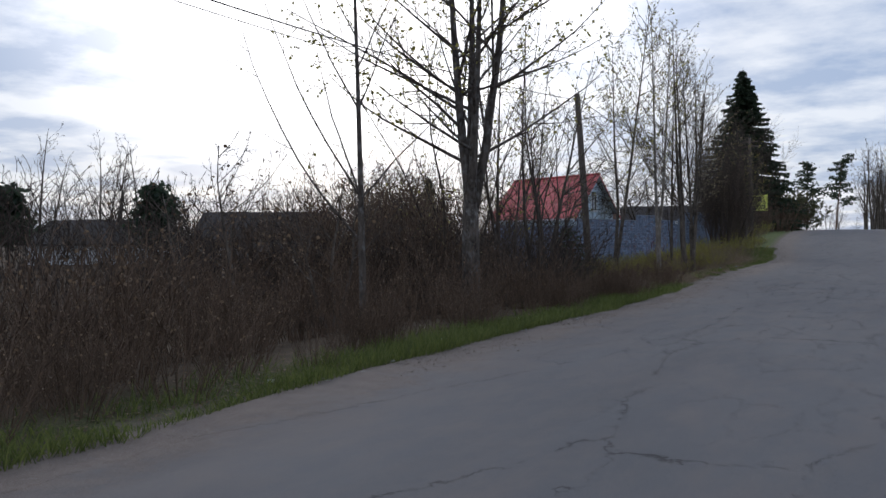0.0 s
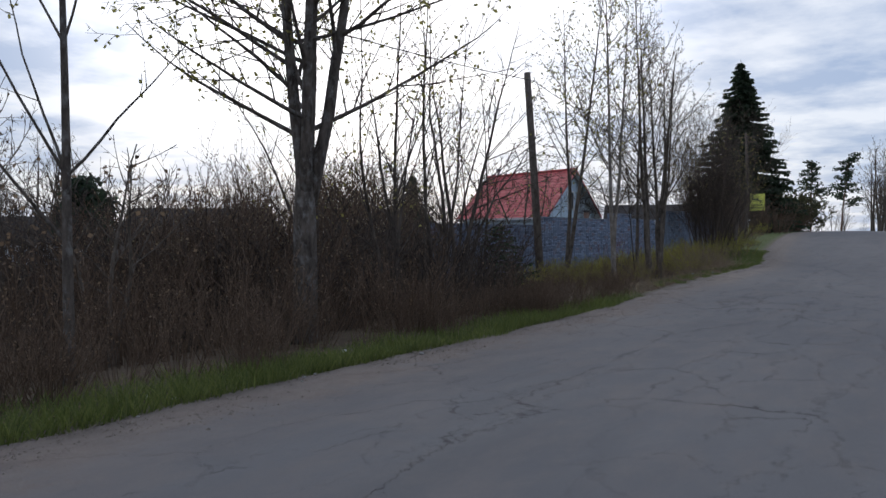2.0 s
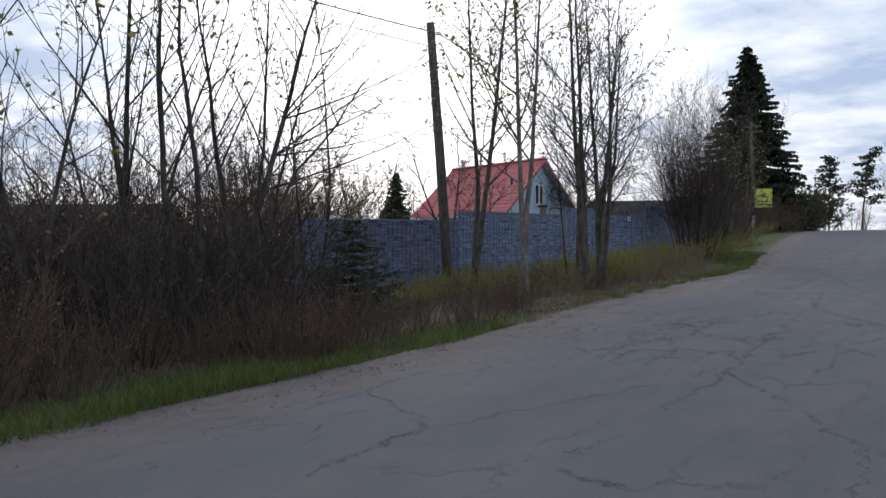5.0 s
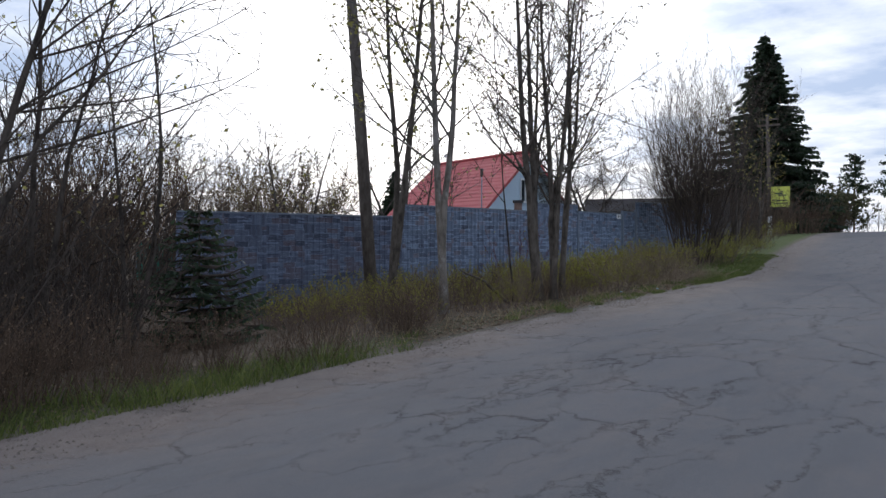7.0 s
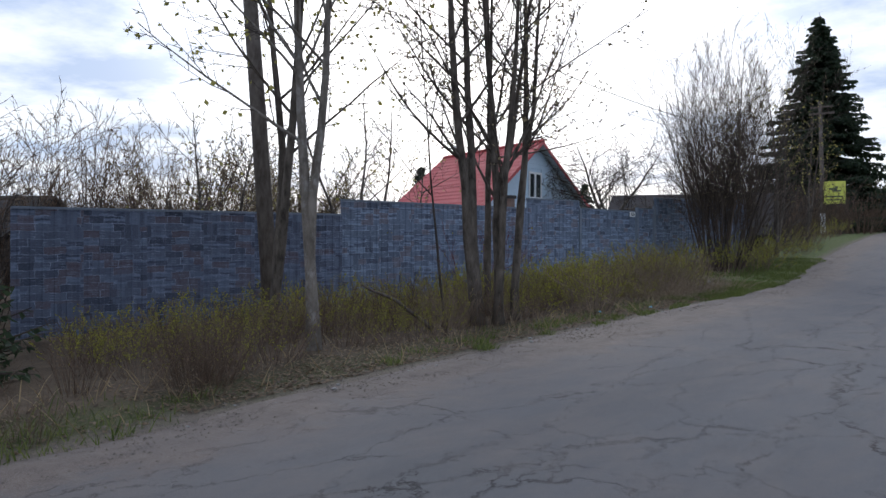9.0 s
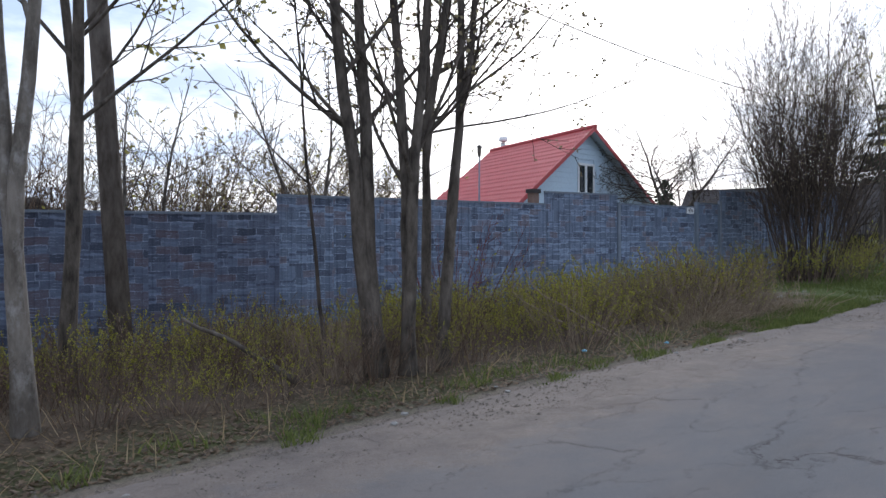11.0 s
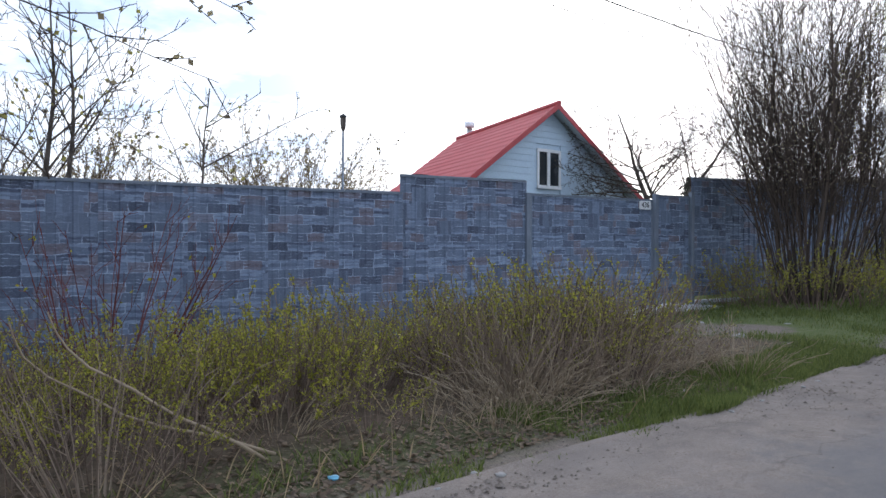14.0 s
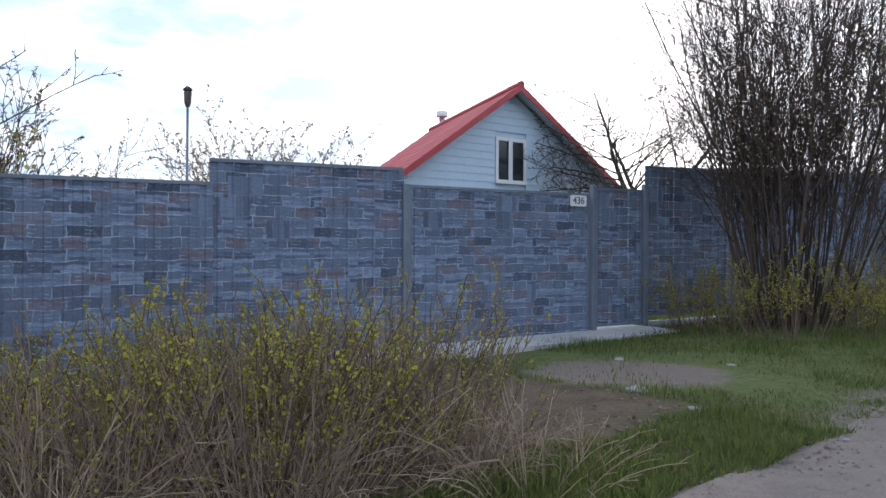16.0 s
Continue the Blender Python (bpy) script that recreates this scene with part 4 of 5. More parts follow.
tree("old two-stemmed alder with knotty trunks beside the road", on_ground(-7.15, 31.35), 9.5, 0.098, 15,
     ((-0.06, 0.0, 1.0, ((0.08, 0), (0.04, 0.3), (-0.12, 1.2), (-0.14, 2.1), (-0.29, 2.75), (-0.36, 3.75))), (-0.04, 0.02, 0.95, ((0.1, 0), (0.02, 0.8), (-0.04, 1.6), (-0.04, 2.85), (-0.10, 3.8)))),
     10, 0.26, 0.36, 46, 0.05, M_BARK, M_TWIG, M_BUD, wob=0.06, twigs=dict(density=3.3, leaves=3, leaf=0.05), yaw=64, extra=((2.9, (-1.2, 0.1, 1.0), 2.6), (2.4, (-1.0, -0.2, 0.8), 1.6)))
tree("many-forked dark alder with hanging buds", on_ground(-6.95, 31.58), 8.5, 0.085, 45,
     ((-0.06, 0.02, 1.0, ((0.08, 0), (0.09, 1.9), (0.06, 2.6), (-0.03, 3.7))), (0.15, 0.05, 0.85, ((0.1, 0), (0.1, 1.9), (0.15, 2.3), (0.37, 2.85), (0.55, 3.8))), (0.05, -0.05, 0.9, ((0.08, 0), (0.11, 2.1), (0.19, 2.75), (0.24, 3.8)))),
     9, 0.26, 0.36, 42, 0.07, M_BARK, M_TWIG, M_BUD, wob=0.07, twigs=dict(density=3.2, leaves=3, leaf=0.05), yaw=62, extra=((2.2, (1.0, 0, 1.2), 2.2), (2.6, (1.1, 0.2, 1.6), 2.2)))
tree("dark alder forked high, with long level budding limbs", on_ground(-7.05, 32.25), 8.5, 0.08, 16,
     ((0.0, 0.02, 1.0, ((0.02, 0), (0.04, 0.3), (0.14, 1.5), (0.21, 2.4), (0.25, 2.9), (0.26, 3.9))), (0.06, 0.0, 0.85, ((0.02, 0), (0.13, 1.5), (0.23, 2.7), (0.34, 3.3), (0.39, 4.0)))),
     7, 0.36, 0.40, 50, 0.03, M_BARK, M_TWIG, M_BUD, wob=0.06, twigs=dict(density=3.2, leaves=4, leaf=0.055), yaw=58, extra=((3.3, (1.4, 0.2, 0.8), 2.3), (3.7, (1.2, -0.3, 1.0), 2.6)))
tree("straight dark alder with one long level limb", on_ground(-8.15, 33.05), 8.0, 0.078, 49, ((0.02, 0.0, 1.0, ((0.0, 0), (0.01, 1.6), (0.0, 2.5), (0.05, 3.3), (0.03, 4.0))), (0.15, 0.0, 0.75, ((0.0, 0), (0.01, 2.4), (0.08, 3.2), (0.25, 4.0)))),
     7, 0.38, 0.38, 48, 0.04, M_BARK, M_TWIG, M_BUD, wob=0.05, twigs=dict(density=3.2, leaves=4, leaf=0.055), yaw=62, extra=((3.1, (1.5, -0.1, 0.25), 3.0), (3.5, (1.4, 0.2, 0.7), 2.4)))
tree("thin bare sapling leaning beside the alders", on_ground(-7.7, 30.9), 6.0, 0.026, 46, ((-0.05, 0.0, 1.0, ((0.22, 0.3), (0.05, 1.9), (-0.12, 4.1))),), 6, 0.35, 0.25, 36, 0.06, M_BARK_DARK, M_TWIG, M_BUD, twigs=dict(density=2.4, leaf=0.06), yaw=33)
# the fan of crooked bare trees at the end of the thicket
tree("dark upright bare tree in the thicket", on_ground(-8.75, 19.2), 8.0, 0.068, 17, ((0.04, 0.0, 1.0, ((-0.02, 0), (-0.2, 1.4), (-0.24, 3.3), (-0.15, 5.6))), (-0.1, 0.1, 0.8)), 9, 0.3, 0.34, 42, 0.05, M_BARK_DARK, M_TWIG, M_LEAF_BUD, "thicket trees", 0.08, twigs=dict(density=2.8, leafy=0.3), yaw=47)
tree("dark forked bare tree in the thicket", on_ground(-7.9, 19.3), 7.5, 0.066, 47, ((0.03, 0.0, 1.0, ((0, 0), (-0.3, 2.3), (-0.36, 4.2), (-0.31, 5.5))), (0.0, 0.08, 0.9, ((0.1, 0), (0.2, 1.9), (0.05, 3.3), (-0.15, 4.5), (-0.1, 5.7)))), 9, 0.3, 0.34, 44, 0.05, M_BARK_DARK, M_TWIG, M_LEAF_BUD, "thicket trees", 0.09, twigs=dict(density=2.8, leafy=0.25), yaw=45)
tree("dark bare tree with long limbs leaning towards the road", on_ground(-8.0, 20.3), 6.8, 0.075, 48, ((0.28, 0.02, 1.0, ((0.04, 0), (0.2, 1.5), (0.58, 2.9), (0.89, 4.1))), (-0.12, 0.06, 0.9, ((0, 0), (-0.09, 1.7), (-0.32, 3.7))), (0.6, -0.05, 0.62, ((0.05, 0), (0.45, 1.8), (0.95, 2.8), (1.5, 3.4)))),
     8, 0.35, 0.4, 46, 0.02, M_BARK_DARK, M_TWIG, None, "thicket trees", 0.09, twigs=dict(density=3.4, wob=0.26), yaw=58,
     extra=((2.9, (1.5, 0, 1.1), 3.0), (2.9, (1.5, -0.1, 0.8), 2.8), (2.7, (1.5, 0.1, 0.2), 2.4), (3.4, (1.5, 0, 0.6), 2.8), (3.8, (1.3, 0.1, 1.2), 2.6)))
for i, (x, y, hh, rr) in enumerate(((-7.5, 16.8, 6.5, 0.05), (-9.4, 21.8, 7.5, 0.055), (-9.5, 17.2, 7.5, 0.055), (-9.2, 23.2, 6.5, 0.05), (-10.4, 20.2, 7.0, 0.055))):
    tree("thin young tree with sparse buds in the thicket", on_ground(x, y), hh, rr, 50 + i, ((0.06 * math.sin(i * 2.1), 0.05 * math.cos(i * 1.7), 1.0), (0.2 * math.cos(i), 0.1 * math.sin(i * 3), 0.85)), 10, 0.25, 0.36, 44, 0.05, M_BARK_DARK, M_TWIG, M_LEAF_BUD, group="thicket trees", wob=0.10, twigs=dict(density=2.4, leaves=2, leaf=0.07, leafy=0.5))
for i, (x, y, hh) in enumerate(((-9.6, 54.5, 8.0), (-12.6, 58, 8.5), (-11.5, 66, 8.0))):
    tree("slim grey tree with small spring buds", on_ground(x, y), hh, 0.08, 142 + i, ((0.02, 0, 1.0), (0.08, 0.05, 0.85)), 9, 0.3, 0.34, 34, 0.09, M_BARK, M_TWIG, M_LEAF_BUD, twigs=dict(density=2.4, leaves=3, leaf=0.1, thin=0.008))

# the fan of stems by the drive
shrub("willow_bush", "tall bare willow bush, a dense fan of brown stems", 21, 8.0, 0.27, 128, M_TWIG_WILLOW, M_BUD, on_ground(-9.5, 48.5), "", 1, 0.04, 3.8, 0.27, 0.0125, 0.66, levels=2, bare=0.24, thin=0.0047, leafy=0.35, wob=0.12, thick=36, angle=34)
shrub("red_twig_shrub", "reddish bare dogwood shrub against the fence", 26, 2.1, 0.7, 26, M_TWIG_RED, M_LEAF_YELLOW, on_ground(-9.8, 35.2), "", 1, 0.05, 2.6, 0.4, 0.012, 0.3, levels=2, leafy=0.25)
# apple trees and others behind the fence
tree("old spreading apple tree with bare crooked branches", on_ground(-16.7, 53.9), 6.1, 0.16, 22, ((-0.7, 0.1, 1.05), (0.75, 0.1, 1.05), (-0.3, -0.2, 0.85)), 13, 0.2, 0.66, 62, -0.012, M_BARK, M_TWIG, None, "garden trees", 0.1, twigs=dict(density=6.0, wob=0.3, angle=52, thin=0.009, ratio=0.42, up=0.0), fork=2.1, yaw=50,
     extra=((3.2, (-2.4, 0, 0.9), 3.2), (3.6, (-2.2, -0.3, 1.2), 3.0), (4.2, (-1.8, 0.3, 0.9), 2.6), (3.0, (-2.6, 0.2, 0.5), 3.0), (3.6, (2.2, 0, 1.1), 3.6), (4.4, (1.8, 0, 1.0), 3.2), (3.2, (2.4, 0.2, 1.4), 4.0), (4.8, (-1.2, 0, 0.8), 2.2)))
tree("bare garden tree behind the fence", on_ground(-14.1, 35.6), 5.6, 0.075, 23, ((-0.25, 0.1, 1.0), (0.25, 0.0, 0.9), (0.0, 0.05, 1.0)), 8, 0.3, 0.5, 50, 0.03, M_BARK, M_TWIG, M_LEAF_BUD, "garden trees", 0.09, twigs=dict(leafy=0.2, density=3.6, thin=0.0075), yaw=50)
tree("small bare garden tree behind the fence", on_ground(-14.0, 37.7), 4.2, 0.05, 24, ((-0.05, 0.05, 1.0),), 8, 0.45, 0.5, 48, 0.03, M_BARK, M_TWIG, M_LEAF_BUD, "garden trees", 0.09, twigs=dict(leafy=0.3, density=3.4, thin=0.0065), yaw=50, extra=((2.8, (2.0, 0, 0.9), 1.9),))
tree("bare garden tree behind the fence", on_ground(-15.5, 32.6), 5.4, 0.075, 27, ((-0.2, 0.1, 1.0), (0.2, 0.0, 0.9)), 9, 0.3, 0.5, 50, 0.03, M_BARK, M_TWIG, M_LEAF_BUD, "garden trees", 0.09, twigs=dict(leafy=0.3, density=3.6, thin=0.0075), yaw=50)
shrub("budding_tree", "rounded budding tree far behind the fence", 25, 7.0, 0.9, 70, M_TWIG_BROWN, M_BUD, on_ground(-35, 51.3), "garden trees", 6, 0.09, 2.2, 0.35, 0.03, 0.6, "tree", 2, thin=0.012)
shrub("budding_tree", "rounded budding tree behind the fence", 28, 6.0, 0.9, 60, M_TWIG_BROWN, M_BUD, on_ground(-27, 39.0), "garden trees", 5, 0.08, 2.2, 0.35, 0.03, 0.6, "tree", 2, thin=0.011)


def spruce(label, at, height, width, seed, needle, step=0.34, droop=(0.15, 0.4)):
    rng = random.Random(seed)
    t = thing("spruce_tree", label, "tree", "", at)
    part("trunk", Geo().tube([Vector((0, 0, -0.3)), Vector((0, 0, height * 0.5)), Vector((0, 0, height))], [height * 0.014, height * 0.008, 0.012], 7), M_BARK, t, "", True)
    wood, g = Geo(), Geo()
    z = height * 0.06
    while z < height * 0.985:
        f = z / height
        reach = width * (1 - f) ** 0.85 * 0.5 + 0.1
        for k in range(max(7, int(15 * (1 - f) + 5))):
            a = rng.uniform(0, 2 * math.pi)
            L = reach * rng.uniform(0.6, 1.2)
            out = Vector((math.cos(a), math.sin(a), 0))
            tip = out * L + Vector((0, 0, z - L * rng.uniform(*droop)))
            rootp = Vector((0, 0, z))
            mid = rootp.lerp(tip, 0.55) - Vector((0, 0, L * 0.08))
            wood.tube([rootp, mid, tip], [0.03, 0.018, 0.006], 3, False)
            n = max(7, int(L * 22))
            for q in range(n):
                u = (q + rng.random()) / n
                p = rootp.lerp(mid, u * 2) if u < 0.5 else mid.lerp(tip, u * 2 - 1)
                side = out.cross(Vector((0, 0, 1))) * rng.uniform(-1, 1) * L * 0.3 * (1.1 - u)
                e = p + side + out * 0.22 * rng.random() * min(1, height / 6) - Vector((0, 0, rng.uniform(0.05, 0.3))) * min(1, height / 9)
                w = Vector((rng.uniform(-1, 1), rng.uniform(-1, 1), rng.uniform(-0.6, 0.6))).normalized() * min(0.12, 0.02 + height * 0.011)
                g.face(p - w * 0.5, p + w * 0.5, e + w, e - w * 0.8)
        z += step * (0.6 + 0.8 * (1 - f))
    tagged(part("branch_mass", wood, M_TWIG, t), kind="stuff")
    tagged(part("needles", g, needle, t), kind="stuff")
    return t


spruce("tall dark spruce beside the road", on_ground(-17.1, 90.2), 18.0, 13.0, 31, M_NEEDLE, 0.2)
spruce("small dark young spruce in front of the fence", on_ground(-9.1, 24.3), 2.15, 2.5, 32, M_NEEDLE_YOUNG, 0.15, (-0.25, 0.2))


def pine(label, at, height, seed, group):
    rng = random.Random(seed)
    t = thing("pine_tree", label, "tree", group, at)
    path, _ = wander(Vector((0, 0, -0.3)), Vector((rng.uniform(-0.04, 0.04), rng.uniform(-0.04, 0.04), 1)), height, rng, 8, 0.03, 0.02)
    part("trunk", Geo().tube(path, [height * 0.013 * (1 - 0.85 * i / 8) for i in range(9)], 7), M_BARK_PINE, t, "", True)
    wood, g = Geo(), Geo()
    for k in range(26):
        f = 0.42 + 0.58 * (k + rng.random()) / 26
        i = min(int(f * 8), 7)
        p = path[i].lerp(path[i + 1], f * 8 - i)
        a = rng.uniform(0, 2 * math.pi)
        L = height * 0.17 * (1.25 - f) * rng.uniform(0.6, 1.3) * 1.6
        sub, _ = wander(p, Vector((math.cos(a), math.sin(a), 0.15)), L, rng, 4, 0.15, 0.02)
        wood.tube(sub, [0.04, 0.03, 0.025, 0.02, 0.01], 3, False)
        for q in range(60):
            c = sub[rng.randrange(1, 5)] + Vector((rng.gauss(0, 0.3), rng.gauss(0, 0.3), rng.gauss(0.05, 0.13)))
            leaf_at(g, c, 0.38, rng)
    tagged(part("branch_mass", wood, M_BARK_PINE, t), kind="stuff")
    tagged(part("needles", g, M_PINE, t), kind="stuff")
    return t


pine("dark pine on the crest beside the road", on_ground(-13.2, 140), 13.5, 33, "far pines")
pine("dark pine on the crest beside the road", on_ground(-17.2, 138), 12.5, 34, "far pines")


# ---- pole, wires, sign ----
pole = thing("utility_pole", "leaning weathered wooden utility pole", "pole", "", on_ground(-10.62, 30.15))
ptop = Vector((-0.42, -0.36, 7.4))
pw = Geo().tube([Vector((0, 0, -0.4)), ptop * 0.5, ptop], [0.15, 0.135, 0.115], 10)
part("mast", pw, M_WOODPOLE, pole, "", True)
part("hook", Geo().tube([ptop * 0.955, ptop * 0.955 + Vector((0.22, 0.05, 0.0)), ptop * 0.955 + Vector((0.24, 0.05, 0.12))], [0.012, 0.012, 0.012], 5), M_CABLE, pole)

sp = thing("utility_pole", "old wooden pole with a yellow notice board", "pole", "", on_ground(-13.9, 79.0))
part("mast", Geo().tube([Vector((0, 0, -0.4)), Vector((-0.12, 0.1, 4)), Vector((-0.3, 0.2, 9.0))], [0.16, 0.14, 0.11], 9), M_WOODPOLE, sp, "", True)
part("crossarm", Geo().box(-1.0, 0.12, 8.1, 0.6, 0.24, 8.24), M_WOODPOLE, sp)
part("crossarm", Geo().box(-0.9, 0.12, 8.55, 0.5, 0.22, 8.66), M_WOODPOLE, sp)
part("pale_base", Geo().tube([Vector((0, 0, -0.1)), Vector((-0.02, 0.02, 1.4))], [0.175, 0.165], 9), M_WHITE, sp, "whitewashed pole foot", True)
sign = thing("notice_board", "yellow-green notice board with dark print on the pole", "sign", "", on_ground(-13.75, 78.75), 10)
part("board", Geo().box(-0.05, -0.06, 2.05, 1.25, -0.02, 3.55, None, 0.01), M_SIGN, sign)
for z0, z1, x0, x1 in ((2.98, 3.1, 0.25, 0.75), (2.86, 2.96, 0.45, 1.0), (3.12, 3.2, 0.6, 0.8), (2.5, 2.58, 0.1, 1.05), (2.28, 2.35, 0.1, 1.05)):
    part("print_bar", Geo().box(x0, -0.068, z0, x1, -0.061, z1), M_SIGNDARK, sign)


def wire(label, a, b, sag, r=0.012):
    a, b = Vector(a), Vector(b)
    pts = [a.lerp(b, i / 24) - Vector((0, 0, sag * 4 * (i / 24) * (1 - i / 24))) for i in range(25)]
    tagged(part("overhead_wire", Geo().tube(pts, [r] * 25, 4), M_CABLE, None, "", True), label, "cable", "overhead wires")


tip = Vector(on_ground(-10.62, 30.15)) + ptop * 0.96 + Vector((0.2, 0, 0))
wire("black overhead wire slung between poles", tip, (-9.5, -12.0, 6.9), 0.9, 0.016)
wire("thin overhead wire slung between poles", tip - Vector((0, 0, 0.4)), (-9.9, -12.0, 6.8), 0.8, 0.009)
wire("black overhead wire running on above the drive", tip, (-14.1, 79.1, 9.6), 1.7, 0.018)
wire("thin overhead wire running on above the drive", tip - Vector((0, 0, 0.4)), (-13.9, 79.1, 9.2), 1.8, 0.009)

lamp_post = thing("garden_lamp", "thin metal garden lamp post with a small lantern", "lamp", "", on_ground(-14.8, 41.0))
part("post", Geo().tube([Vector((0, 0, -0.2)), Vector((0, 0.02, 3.65))], [0.028, 0.02], 8), M_POST, lamp_post, "", True)
part("lantern", Geo().tube([Vector((0, 0.02, z)) for z in (3.62, 3.68, 3.84, 3.86)], [0.03, 0.05, 0.06, 0.04], 8), M_WOODPOLE, lamp_post)
part("lantern_cap", Geo().tube([Vector((0, 0.02, z)) for z in (3.865, 3.89, 3.93)], [0.075, 0.07, 0.02], 8), M_CABLE, lamp_post)

# ---- undergrowth ----
kinds = []
for i in range(3):
    kinds.append(shrub("brush_shrub", "dense leafless brown brushwood beside the road", 60 + i, 1.9, 0.6, 31, M_TWIG_BROWN, M_LEAF_BROWN, on_ground(-7.0, 4.0 + 1.3 * i), "roadside brush", 1, 0.05, 4.2, 0.38, 0.011, 0.6, thin=0.0066))
dark = []
for i in range(2):
    dark.append(shrub("bramble_shrub", "tangled dark leafless thicket shrub", 65 + i, 2.6, 0.7, 22, M_TWIG, M_LEAF_BROWN, on_ground(-9.5, 5.0 + 2.3 * i), "thicket", 1, 0.05, 2.0, 0.4, 0.016, 0.7, levels=2, thin=0.0105, leafy=0.3))
yellow = []
for i in range(3):
    yellow.append(shrub("spirea_shrub", "low shrub with small yellow-green spring leaves", 70 + i, 1.15, 0.75, 30, M_TWIG_TAN, M_LEAF_YELLOW, on_ground(-8.2, 36.0 + 1.4 * i), "spring shrubs", (19, 12, 5)[i], 0.027, 4.4, 0.34, 0.007, 0.5, thin=0.0045, bare=0.42))
reeds = []
for i in range(2):
    reeds.append(shrub("dry_weeds", "clump of bleached dry weed stems", 80 + i, 0.95, 0.9, 44, M_TWIG_DRY, None, on_ground(-6.9, 37.6 + 1.5 * i), "dry weeds", 0, 0.03, 1.2, 0.3, 0.0045, 0.4, arch=0.17, wob=0.14))
stems = []
for i in range(2):
    stems.append(shrub("bare_bush", "fan of bare red-brown shoots with pale tips", 88 + i, 1.25, 0.75, 54, M_TWIG_RUSSET, M_LEAF_YELLOW, on_ground(-7.6, 37.9 + 1.6 * i), "bare bushes", 1, 0.03, 2.4, 0.3, 0.0062, 0.3, thin=0.0042, leafy=0.35, bare=0.5))

tall = [shrub("thicket_tree", "tall grey-brown leafless many-stemmed thicket tree", 85 + i, 5.4, 0.5, 20, M_TWIG_BROWN, M_BUD, on_ground(-15.6 - 2.4 * i, 25.6 + 1.2 * i), "tall thicket", 1, 0.06, 2.3, 0.34, 0.024, 0.6, "tree", 2, thin=0.0095, bare=0.25, wob=0.12, angle=42, leafy=0.5) for i in range(2)]
rng = random.Random(5)


def scatter(kinds, spots, lo, hi):
    for x, y in spots:
        if (x + 9.1) ** 2 + (y - 24.3) ** 2 < 2.2 or (-8.6 < x < -5.4 and 22.2 < y < 24.6):
            continue
        k = rng.choice(kinds)
        s = rng.uniform(lo, hi)
        copy_thing(k, pose(*on_ground(x, y), 0, 0, rng.uniform(0, 360)) @ Matrix.Scale(s, 4))


def spots(n, y0, y1, d0, d1):
    for _ in range(n):
        y = rng.uniform(y0, y1)
        yield road_edge(y) - rng.uniform(d0, d1), y


scatter(kinds, spots(62, -4, 17, 2.0, 6.5), 0.5, 1.0)
scatter(kinds, spots(26, 17, 25, 2.0, 6.5), 0.3, 0.6)
scatter(kinds, spots(90, -5, 25, 1.15, 2.5), 0.28, 0.55)
scatter(kinds, ((rng.uniform(-15, -11), rng.uniform(15.5, 21)) for _ in range(9)), 1.5, 1.95)
scatter(dark, spots(34, -3, 14, 4.5, 11.0), 0.35, 0.7)
scatter(dark, spots(24, 13, 23.5, 4.0, 11.0), 0.6, 1.0)
scatter(dark, ((rng.uniform(-17, -9.5), rng.uniform(14, 24)) for _ in range(32)), 0.85, 1.25)
scatter(dark, ((rng.uniform(-25, -14), rng.uniform(14, 29)) for _ in range(30)), 0.9, 1.4)
scatter(dark, spots(24, 0, 32, 12.0, 24.0), 0.9, 1.5)
scatter(dark, spots(16, 17, 25, 2.6, 5.0), 0.6, 0.95)
scatter(kinds, spots(22, 72, 112, 1.6, 6.0), 1.2, 2.2)
scatter(yellow[:2], ((-9.5 + 1.5 * math.cos(a), 48.4 + 1.3 * math.sin(a)) for a in (0.2, 0.9, 2.6, 3.4, 4.0, 4.6, 5.2, 5.8)), 0.85, 1.2)
scatter(dark, [(x, y) for x, y in ((rng.uniform(-60, -26), rng.uniform(4, 40)) for _ in range(18))], 1.5, 2.4)
scatter(kinds, spots(26, 24, 33, 1.6, 6.0), 0.25, 0.5)
scatter(yellow, (p for p in spots(80, 26, 34, 1.7, 5.6) if noise.noise((p[0] * 0.6, p[1] * 0.5, 9)) > -0.2), 0.4, 0.82)
scatter(yellow, (p for p in spots(70, 33, 40.6, 1.7, 5.2) if noise.noise((p[0] * 0.6, p[1] * 0.5, 9)) > -0.2), 0.45, 0.95)
scatter(yellow[:1], spots(18, 32.5, 39, 2.2, 4.4), 0.6, 0.95)
scatter(stems, spots(16, 30, 40.5, 1.5, 3.6), 0.4, 0.85)
scatter(yellow[:2], spots(12, 48, 60, 1.4, 3.4), 0.4, 0.7)
scatter(kinds, spots(40, 18.5, 26.5, 0.95, 2.4), 0.2, 0.42)
scatter(reeds, spots(8, 35, 40, 1.6, 2.6), 0.5, 0.8)
scatter(yellow[1:], ((rng.uniform(-9.0, -7.3), rng.uniform(38.4, 41.2)) for _ in range(9)), 0.8, 1.2)
scatter(stems, ((rng.uniform(-8.2, -6.5), rng.uniform(37.2, 40.6)) for _ in range(9)), 0.6, 1.0)
scatter(reeds, ((rng.uniform(-7.3, -6.1), rng.uniform(36.6, 40.6)) for _ in range(11)), 0.45, 0.85)
scatter(dark, spots(30, 53, 92, 3.0, 8.0), 0.9, 1.9)
scatter(yellow, spots(18, 49.5, 74, 2.4, 4.5), 0.7, 1.3)
scatter(dark, ((rng.uniform(-24, -16), rng.uniform(26, 42)) for _ in range(10)), 0.9, 1.3)

